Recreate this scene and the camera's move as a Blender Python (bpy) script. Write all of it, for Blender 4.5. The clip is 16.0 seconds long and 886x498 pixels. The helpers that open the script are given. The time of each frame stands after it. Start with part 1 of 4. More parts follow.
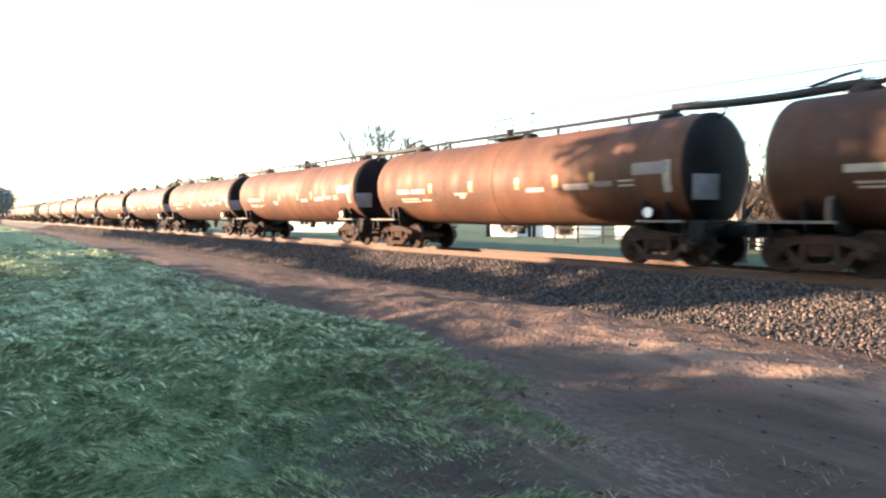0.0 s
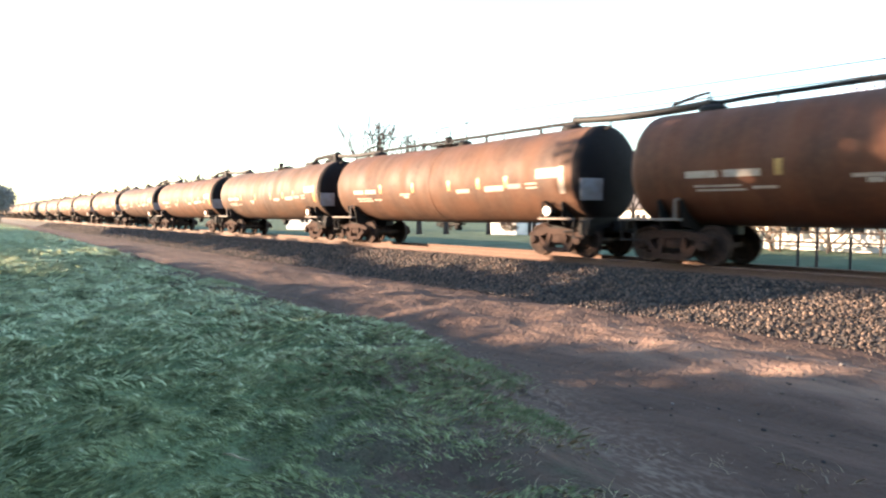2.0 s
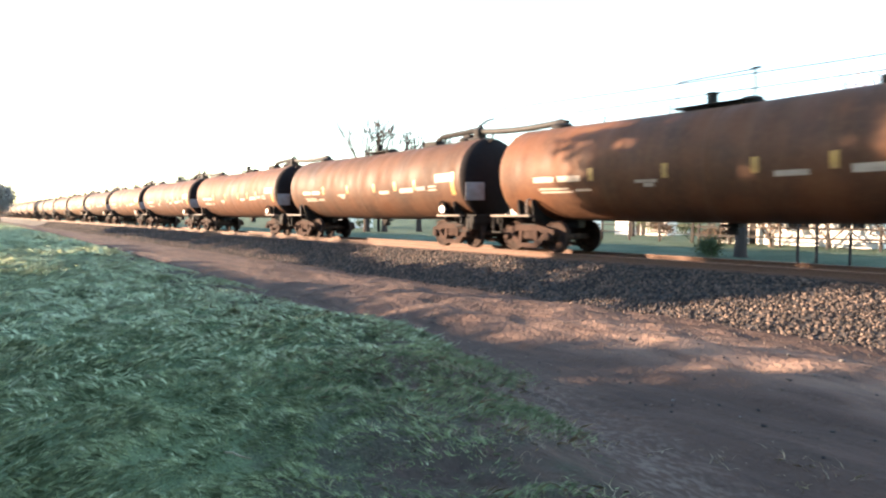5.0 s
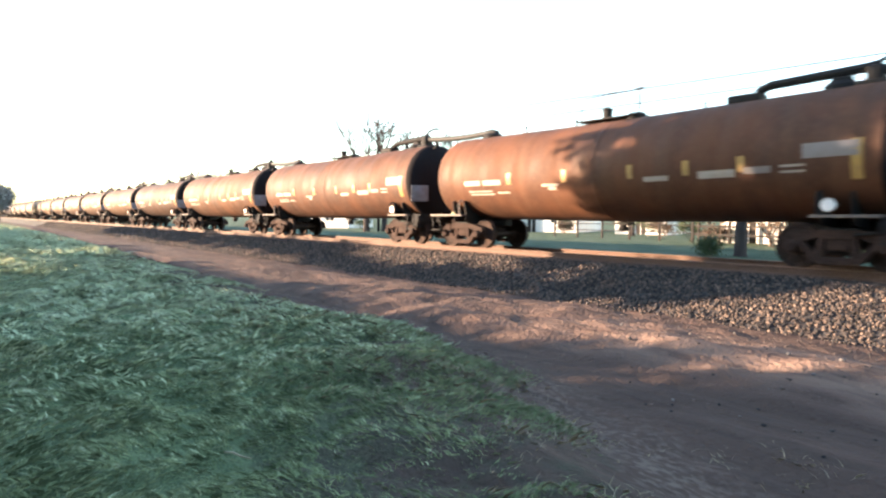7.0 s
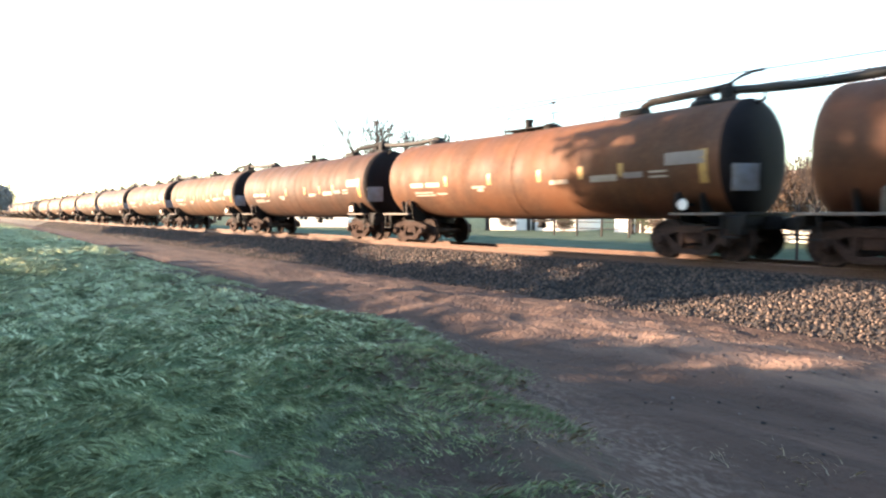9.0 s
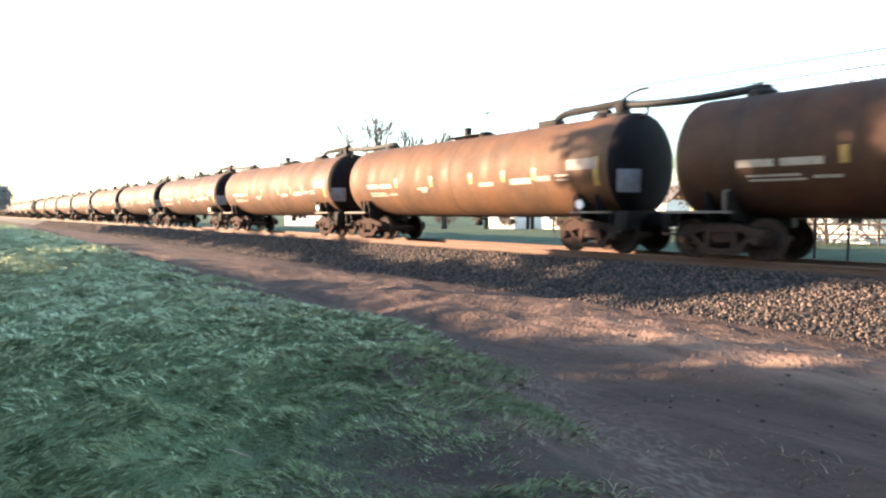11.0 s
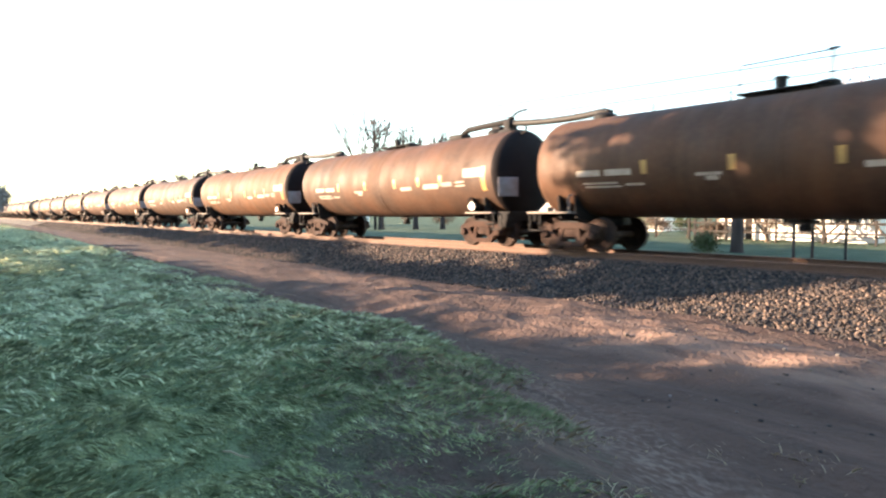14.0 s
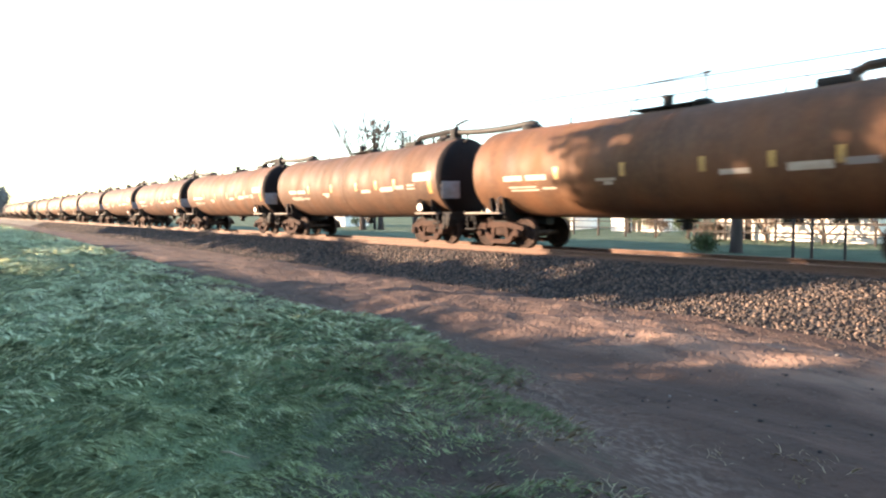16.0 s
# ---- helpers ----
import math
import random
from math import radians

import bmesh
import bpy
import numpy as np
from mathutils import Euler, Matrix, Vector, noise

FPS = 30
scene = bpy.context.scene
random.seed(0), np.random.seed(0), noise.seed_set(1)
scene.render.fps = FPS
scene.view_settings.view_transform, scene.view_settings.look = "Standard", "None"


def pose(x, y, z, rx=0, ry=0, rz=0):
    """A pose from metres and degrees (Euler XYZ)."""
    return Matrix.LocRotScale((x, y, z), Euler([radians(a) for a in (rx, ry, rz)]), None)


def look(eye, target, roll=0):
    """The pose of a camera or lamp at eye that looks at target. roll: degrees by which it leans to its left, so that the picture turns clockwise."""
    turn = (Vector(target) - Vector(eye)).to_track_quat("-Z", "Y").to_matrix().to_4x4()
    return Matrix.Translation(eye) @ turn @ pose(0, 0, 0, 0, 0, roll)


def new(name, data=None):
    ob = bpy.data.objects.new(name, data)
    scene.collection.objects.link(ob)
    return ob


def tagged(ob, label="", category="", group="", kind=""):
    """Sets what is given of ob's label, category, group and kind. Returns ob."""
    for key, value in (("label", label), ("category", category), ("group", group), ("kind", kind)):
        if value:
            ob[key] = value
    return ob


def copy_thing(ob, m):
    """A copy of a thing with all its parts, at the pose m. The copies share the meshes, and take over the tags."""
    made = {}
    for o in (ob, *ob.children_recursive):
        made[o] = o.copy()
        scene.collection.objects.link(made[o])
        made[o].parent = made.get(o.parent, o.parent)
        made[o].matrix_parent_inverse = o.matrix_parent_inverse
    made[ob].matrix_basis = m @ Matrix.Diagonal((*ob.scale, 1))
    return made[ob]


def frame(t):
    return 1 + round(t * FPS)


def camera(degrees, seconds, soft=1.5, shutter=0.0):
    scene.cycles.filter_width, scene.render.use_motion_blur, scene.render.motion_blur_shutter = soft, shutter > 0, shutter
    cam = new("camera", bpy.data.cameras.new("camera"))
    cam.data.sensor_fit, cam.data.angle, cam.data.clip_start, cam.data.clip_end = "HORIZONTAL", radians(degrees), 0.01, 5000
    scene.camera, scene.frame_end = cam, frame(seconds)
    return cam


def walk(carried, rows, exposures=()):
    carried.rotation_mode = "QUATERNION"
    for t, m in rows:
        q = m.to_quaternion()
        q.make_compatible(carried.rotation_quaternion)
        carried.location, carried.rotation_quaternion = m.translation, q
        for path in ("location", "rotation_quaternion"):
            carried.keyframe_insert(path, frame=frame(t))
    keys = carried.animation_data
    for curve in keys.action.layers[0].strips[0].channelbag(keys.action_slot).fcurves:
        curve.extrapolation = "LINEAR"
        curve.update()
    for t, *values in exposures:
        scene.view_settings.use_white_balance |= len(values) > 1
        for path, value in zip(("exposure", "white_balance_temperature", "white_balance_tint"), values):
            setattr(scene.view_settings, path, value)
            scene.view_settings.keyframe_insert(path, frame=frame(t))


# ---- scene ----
# ---------------------------------------------------------------- camera
cam = camera(70.96, 16.0, soft=2.3, shutter=0.27)
EYE = Vector((0.0, 0.0, 2.0))


def aim(yaw, pitch, roll):
    """A pose at the standing point: yaw to the left of +y, pitch up, roll as in look()."""
    y, p = radians(yaw), radians(pitch)
    ahead = Vector((-math.sin(y) * math.cos(p), math.cos(y) * math.cos(p), math.sin(p)))
    return look(EYE, EYE + ahead * 10, roll)


PATH = [
    (0.0, 51.640, -2.790, 0.26), (1.0, 51.645, -2.885, 0.28), (2.0, 51.650, -2.975, 0.29), (3.0, 51.650, -3.070, 0.24),
    (4.0, 51.635, -3.155, 0.12), (6.5, 51.640, -3.210, 0.02), (7.5, 51.620, -3.240, -0.03), (8.5, 51.595, -3.295, -0.12),
    (9.2, 51.585, -3.345, -0.17), (11.4, 51.485, -3.480, -0.25), (12.5, 51.430, -3.495, -0.34), (13.5, 51.380, -3.455, -0.35),
    (14.5, 51.335, -3.405, -0.31), (15.2, 51.321, -3.390, -0.33), (16.0, 51.312, -3.403, -0.32),
]
walk(cam, [(t, aim(a, b, c)) for t, a, b, c in PATH], exposures=[(0.0, 2.92), (16.0, 2.92)])

# ---------------------------------------------------------------- light
SUN_AZ = radians(45)     # from -y towards -x, where the sun stands
SUN_EL = radians(11)
TO_SUN = Vector((-math.sin(SUN_AZ) * math.cos(SUN_EL), -math.cos(SUN_AZ) * math.cos(SUN_EL), math.sin(SUN_EL)))
world = bpy.data.worlds.new("sky")
scene.world = world
world.use_nodes = True
wn = world.node_tree.nodes
sky = wn.new("ShaderNodeTexSky")
sky.sky_type, sky.sun_disc = "NISHITA", False
sky.sun_elevation, sky.sun_rotation = SUN_EL, math.atan2(TO_SUN.x, TO_SUN.y)
sky.air_density, sky.dust_density, sky.ozone_density = 1.0, 0.35, 1.0
wn["Background"].inputs["Strength"].default_value = 0.102
world.node_tree.links.new(sky.outputs[0], wn["Background"].inputs["Color"])
sun = bpy.data.lights.new("sun", "SUN")
sun.energy, sun.angle, sun.color = 4.1, radians(0.5), (1.0, 0.71, 0.485)
sun_ob = new("sun", sun)
sun_ob.matrix_world = look(TO_SUN * 100, (0, 0, 0))


# ---------------------------------------------------------------- materials
def material(name, base, rough=0.8, metal=0.0, vary=(), bump=0.0, bump_scale=40.0, spread=0.0, spec=0.5):
    """A node material: base colour, then (scale, colour, amount, detail) patches over it, fine relief, and spread by object."""
    m = bpy.data.materials.new(name)
    m.use_nodes = True
    n, l = m.node_tree.nodes, m.node_tree.links
    bsdf = n["Principled BSDF"]
    bsdf.inputs["Roughness"].default_value, bsdf.inputs["Metallic"].default_value = rough, metal
    bsdf.inputs["Specular IOR Level"].default_value = spec
    co = n.new("ShaderNodeTexCoord")
    last = n.new("ShaderNodeRGB")
    last.outputs[0].default_value = (*base, 1)
    out = last.outputs[0]
    for scale, colour, amount, *rest in vary:
        tex = n.new("ShaderNodeTexNoise")
        tex.inputs["Detail"].default_value = rest[0] if rest else 5
        if len(rest) > 1:
            mp = n.new("ShaderNodeMapping")
            mp.inputs["Scale"].default_value = rest[1]
            l.new(co.outputs["Object"], mp.inputs[0]), l.new(mp.outputs[0], tex.inputs["Vector"])
        else:
            l.new(co.outputs["Object"], tex.inputs["Vector"])
        tex.inputs["Scale"].default_value = scale
        ramp = n.new("ShaderNodeMapRange")
        ramp.inputs["From Min"].default_value, ramp.inputs["From Max"].default_value = 0.42, 0.66
        ramp.inputs["To Max"].default_value = amount
        l.new(tex.outputs[0], ramp.inputs[0])
        mix = n.new("ShaderNodeMix")
        mix.data_type = "RGBA"
        mix.inputs[7].default_value = (*colour, 1)
        l.new(ramp.outputs[0], mix.inputs[0]), l.new(out, mix.inputs[6])
        out = mix.outputs[2]
    if spread:
        info, mr = n.new("ShaderNodeObjectInfo"), n.new("ShaderNodeMapRange")
        mr.inputs["To Min"].default_value, mr.inputs["To Max"].default_value = 1 - spread, 1 + spread
        l.new(info.outputs["Random"], mr.inputs[0])
        hsv = n.new("ShaderNodeHueSaturation")
        l.new(mr.outputs[0], hsv.inputs["Value"]), l.new(out, hsv.inputs["Color"])
        shift, fr, sat = n.new("ShaderNodeMath"), n.new("ShaderNodeMath"), n.new("ShaderNodeMapRange")
        shift.operation, fr.operation, shift.inputs[1].default_value = "MULTIPLY", "FRACT", 7.31
        sat.inputs["To Min"].default_value, sat.inputs["To Max"].default_value = 1 - 1.6 * spread, 1 + 0.4 * spread
        l.new(info.outputs["Random"], shift.inputs[0]), l.new(shift.outputs[0], fr.inputs[0]), l.new(fr.outputs[0], sat.inputs[0]), l.new(sat.outputs[0], hsv.inputs["Saturation"])
        out = hsv.outputs[0]
    l.new(out, bsdf.inputs["Base Color"])
    if bump:
        tex, b = n.new("ShaderNodeTexNoise"), n.new("ShaderNodeBump")
        tex.inputs["Scale"].default_value, tex.inputs["Detail"].default_value = bump_scale, 6
        b.inputs["Strength"].default_value, b.inputs["Distance"].default_value = bump, 0.02
        l.new(co.outputs["Object"], tex.inputs["Vector"]), l.new(tex.outputs[0], b.inputs["Height"]), l.new(b.outputs[0], bsdf.inputs["Normal"])
    return m


def island_material(name, dark, light, rough=0.9, skew=1.0):
    """Each joined piece takes its own shade between two colours."""
    m = bpy.data.materials.new(name)
    m.use_nodes = True
    n, l = m.node_tree.nodes, m.node_tree.links
    geo, mix = n.new("ShaderNodeNewGeometry"), n.new("ShaderNodeMix")
    mix.data_type = "RGBA"
    mix.inputs[6].default_value, mix.inputs[7].default_value = (*dark, 1), (*light, 1)
    power = n.new("ShaderNodeMath")
    power.operation, power.inputs[1].default_value = "POWER", skew
    l.new(geo.outputs["Random Per Island"], power.inputs[0]), l.new(power.outputs[0], mix.inputs[0])
    l.new(mix.outputs[2], n["Principled BSDF"].inputs["Base Color"])
    n["Principled BSDF"].inputs["Roughness"].default_value = rough
    return m


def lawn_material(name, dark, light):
    """Grass in tufts: patches paint lit tops and dark gaps into the colour, a little by blade; blades lie so close that
    they shade as one soft pile.
    """
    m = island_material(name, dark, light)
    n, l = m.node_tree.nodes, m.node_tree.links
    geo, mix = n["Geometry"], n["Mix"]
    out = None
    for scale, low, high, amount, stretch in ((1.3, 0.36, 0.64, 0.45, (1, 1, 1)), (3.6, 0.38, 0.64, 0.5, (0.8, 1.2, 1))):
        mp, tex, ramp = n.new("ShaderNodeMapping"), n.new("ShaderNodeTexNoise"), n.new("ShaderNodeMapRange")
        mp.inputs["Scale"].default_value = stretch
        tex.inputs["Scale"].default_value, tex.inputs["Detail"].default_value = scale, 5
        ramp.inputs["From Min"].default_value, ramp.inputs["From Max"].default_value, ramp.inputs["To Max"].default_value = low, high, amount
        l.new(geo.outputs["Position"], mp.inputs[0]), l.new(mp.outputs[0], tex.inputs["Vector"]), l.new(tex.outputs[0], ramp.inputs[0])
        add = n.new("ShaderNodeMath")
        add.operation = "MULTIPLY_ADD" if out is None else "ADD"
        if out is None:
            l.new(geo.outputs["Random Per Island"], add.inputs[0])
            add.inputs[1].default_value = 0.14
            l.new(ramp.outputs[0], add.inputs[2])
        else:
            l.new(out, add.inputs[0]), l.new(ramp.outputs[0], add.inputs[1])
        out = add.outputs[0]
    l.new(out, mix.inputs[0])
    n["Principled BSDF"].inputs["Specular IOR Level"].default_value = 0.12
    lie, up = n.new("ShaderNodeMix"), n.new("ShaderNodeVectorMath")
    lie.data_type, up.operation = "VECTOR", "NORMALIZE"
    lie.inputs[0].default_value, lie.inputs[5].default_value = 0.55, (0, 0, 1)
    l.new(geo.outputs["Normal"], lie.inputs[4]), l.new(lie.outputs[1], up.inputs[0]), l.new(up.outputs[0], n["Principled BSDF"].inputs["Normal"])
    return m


def tank_material():
    """Glossy brown tank paint under dust: tinted by car, faded in clouds, grime running down the sides, gloss broken by dirt."""
    m = bpy.data.materials.new("dusty glossy brown tank paint")
    m.use_nodes = True
    n, l = m.node_tree.nodes, m.node_tree.links
    bsdf = n["Principled BSDF"]
    co, info = n.new("ShaderNodeTexCoord"), n.new("ShaderNodeObjectInfo")
    shift = n.new("ShaderNodeVectorMath")
    shift.operation = "ADD"
    place = n.new("ShaderNodeCombineXYZ")
    far = n.new("ShaderNodeMath")
    far.operation, far.inputs[1].default_value = "MULTIPLY", 60.0
    l.new(info.outputs["Random"], far.inputs[0]), l.new(far.outputs[0], place.inputs[1])
    l.new(co.outputs["Object"], shift.inputs[0]), l.new(place.outputs[0], shift.inputs[1])

    def cloud(scale, low, high, amount, detail=5, stretch=(1, 1, 1)):
        mp, tex, ramp = n.new("ShaderNodeMapping"), n.new("ShaderNodeTexNoise"), n.new("ShaderNodeMapRange")
        mp.inputs["Scale"].default_value = stretch
        tex.inputs["Scale"].default_value, tex.inputs["Detail"].default_value = scale, detail
        ramp.inputs["From Min"].default_value, ramp.inputs["From Max"].default_value, ramp.inputs["To Max"].default_value = low, high, amount
        l.new(shift.outputs[0], mp.inputs[0]), l.new(mp.outputs[0], tex.inputs["Vector"]), l.new(tex.outputs[0], ramp.inputs[0])
        return ramp.outputs[0]

    def layer(below, factor, colour):
        mix = n.new("ShaderNodeMix")
        mix.data_type = "RGBA"
        mix.inputs[7].default_value = (*colour, 1)
        l.new(factor, mix.inputs[0]), l.new(below, mix.inputs[6])
        return mix.outputs[2]

    base = n.new("ShaderNodeRGB")
    base.outputs[0].default_value = (0.093, 0.0425, 0.0242, 1)
    out = layer(base.outputs[0], cloud(0.5, 0.4, 0.68, 0.7), (0.118, 0.0518, 0.0288))
    out = layer(out, cloud(0.9, 0.42, 0.66, 0.6, 7), (0.0384, 0.0235, 0.018))
    out = layer(out, cloud(1.0, 0.42, 0.7, 0.45, 5, (1.1, 0.3, 0.2)), (0.0372, 0.0223, 0.0173))
    out = layer(out, cloud(1.5, 0.5, 0.72, 0.2, 5, (1.6, 0.3, 0.14)), (0.149, 0.0892, 0.0594))
    out = layer(out, cloud(8, 0.45, 0.7, 0.25, 8), (0.124, 0.0682, 0.0421))
    tint = n.new("ShaderNodeMix")
    tint.data_type, tint.blend_type = "RGBA", "MULTIPLY"
    tint.inputs[0].default_value = 1.0
    l.new(out, tint.inputs[6]), l.new(info.outputs["Color"], tint.inputs[7])
    l.new(tint.outputs[2], bsdf.inputs["Base Color"])
    rough = n.new("ShaderNodeMath")
    rough.operation, rough.inputs[1].default_value = "ADD", 0.58
    l.new(cloud(1.3, 0.35, 0.7, 0.22, 7, (1.5, 0.5, 0.4)), rough.inputs[0])
    l.new(rough.outputs[0], bsdf.inputs["Roughness"])
    bsdf.inputs["Specular IOR Level"].default_value = 0.25
    tex, bump = n.new("ShaderNodeTexNoise"), n.new("ShaderNodeBump")
    tex.inputs["Scale"].default_value, tex.inputs["Detail"].default_value = 2.2, 5
    bump.inputs["Strength"].default_value, bump.inputs["Distance"].default_value = 0.25, 0.03
    l.new(shift.outputs[0], tex.inputs["Vector"]), l.new(tex.outputs[0], bump.inputs["Height"]), l.new(bump.outputs[0], bsdf.inputs["Normal"])
    return m


TANK = tank_material()
HEAD = material("near-black tank end", (0.009, 0.008, 0.01), 0.8, 0.0, [(1.0, (0.016, 0.013, 0.014), 0.7, 6), (8, (0.007, 0.0065, 0.007), 0.5)], 0.1, 10, 0.0, 0.12)
STEEL = material("rusty brown truck steel", (0.042, 0.025, 0.02), 0.9, 0.0, [(3, (0.02, 0.014, 0.012), 0.8), (20, (0.085, 0.05, 0.038), 0.5)], 0.4, 30, 0.1, 0.15)
BLACK = material("grimy black steel", (0.012, 0.012, 0.013), 0.75, 0.0, [(2.5, (0.022, 0.018, 0.017), 0.7), (18, (0.008, 0.008, 0.008), 0.5)], 0.3, 25, 0.0, 0.25)
WHEEL = material("worn wheel steel", (0.03, 0.021, 0.018), 0.85, 0.0, [(6, (0.075, 0.045, 0.034), 0.7)], 0.2, 30, 0.0, 0.15)
GALV = material("weathered grey step steel", (0.16, 0.135, 0.12), 0.7, 0.0, [(5, (0.13, 0.088, 0.065), 0.6)], 0.2, 30)
WHITE = material("dirty white lettering paint", (0.37, 0.33, 0.28), 0.7, 0.0, [(4, (0.24, 0.19, 0.15), 0.8), (25, (0.42, 0.37, 0.31), 0.5)])
YELLOW = material("yellow reflective strip", (0.42, 0.26, 0.07), 0.45, 0.0, [(6, (0.3, 0.19, 0.07), 0.7), (2.2, (0.2, 0.12, 0.06), 0.5)])
PANEL = material("pale grey placard", (0.2, 0.18, 0.175), 0.6, 0.0, [(5, (0.18, 0.15, 0.13), 0.7)])
PALE = material("light blue grey end placard", (0.18, 0.18, 0.205), 0.6, 0.0, [(5, (0.13, 0.12, 0.12), 0.7)])
DISC = material("white reflector disc", (0.85, 0.82, 0.78), 0.35, 0.0, [(9, (0.7, 0.66, 0.6), 0.3)])
RUBBER = material("dusty hose rubber", (0.009, 0.0105, 0.0115), 0.7, 0.0, [(4, (0.019, 0.018, 0.017), 0.6)], 0.2, 20)
RAIL = material("rust brown rail", (0.1, 0.056, 0.038), 0.8, 0.0, [(3, (0.09, 0.045, 0.03), 0.7), (30, (0.15, 0.088, 0.06), 0.5)], 0.2, 40)
RAILTOP = material("worn brown rail head", (0.24, 0.15, 0.105), 0.8, 0.0, [(5, (0.17, 0.1, 0.07), 0.5)])
TIE = material("weathered timber sleeper", (0.13, 0.1, 0.08), 0.9, 0.0, [(4, (0.07, 0.055, 0.045), 0.8), (30, (0.2, 0.16, 0.13), 0.5, 8, (0.1, 1, 1))], 0.5, 30, 0.2)
STONE = island_material("ballast stone", (0.016, 0.015, 0.016), (0.165, 0.118, 0.092), 0.9, 1.9)
BED = material("ballast bed", (0.026, 0.023, 0.023), 0.95, 0.0, [(9, (0.05, 0.045, 0.042), 0.9, 3), (25, (0.07, 0.056, 0.05), 0.7, 3)], 1.0, 22)
BARK = material("grey brown bark", (0.14, 0.105, 0.08), 0.95, 0.0, [(3, (0.08, 0.06, 0.05), 0.7), (15, (0.2, 0.16, 0.13), 0.5)], 0.5, 20)
TWIG = material("bare twigs", (0.042, 0.032, 0.028), 0.95, 0.0, [(2, (0.028, 0.021, 0.019), 0.6)])
LEAF = island_material("olive leaves", (0.03, 0.045, 0.018), (0.08, 0.11, 0.04))
# distance haze is mixed into these leaf colours
HAZED_LEAF = island_material("grey green leaves with haze in the colour", (0.14, 0.145, 0.15), (0.26, 0.265, 0.27))
BRUSH = island_material("dry brown brush leaves", (0.04, 0.027, 0.018), (0.12, 0.075, 0.048))
BLOSSOM = island_material("pale blossom", (0.26, 0.26, 0.33), (0.46, 0.46, 0.58))
GRASS = lawn_material("dewy grass blades with painted tuft light", (0.074, 0.115, 0.048), (0.45, 0.52, 0.26))
# extra skylight is put into this paler colour, for the farther grass
LIT_GRASS = lawn_material("dewy grass tips paled for skylight", (0.36, 0.44, 0.225), (0.86, 0.91, 0.58))
STRAW = island_material("dry straw", (0.26, 0.21, 0.135), (0.48, 0.4, 0.27))
WALLW = material("white painted siding", (0.74, 0.72, 0.68), 0.8, 0.0, [(1, (0.66, 0.62, 0.56), 0.5), (8, (0.72, 0.69, 0.64), 0.5)], 0.1, 10)
ROOF = material("grey shingle roof", (0.16, 0.14, 0.13), 0.9, 0.0, [(2, (0.1, 0.09, 0.085), 0.7), (14, (0.22, 0.19, 0.17), 0.5)], 0.4, 12)
GLASS = material("dark window glass", (0.03, 0.035, 0.04), 0.08)
TIMBER = material("weathered fence timber", (0.026, 0.021, 0.018), 0.9, 0.0, [(3, (0.016, 0.013, 0.011), 0.7)], 0.3, 15, 0.15)
CONCRETE = material("pale dusty concrete", (0.42, 0.38, 0.34), 0.9, 0.0, [(1.5, (0.3, 0.26, 0.22), 0.7), (12, (0.5, 0.46, 0.42), 0.5)], 0.2, 15)


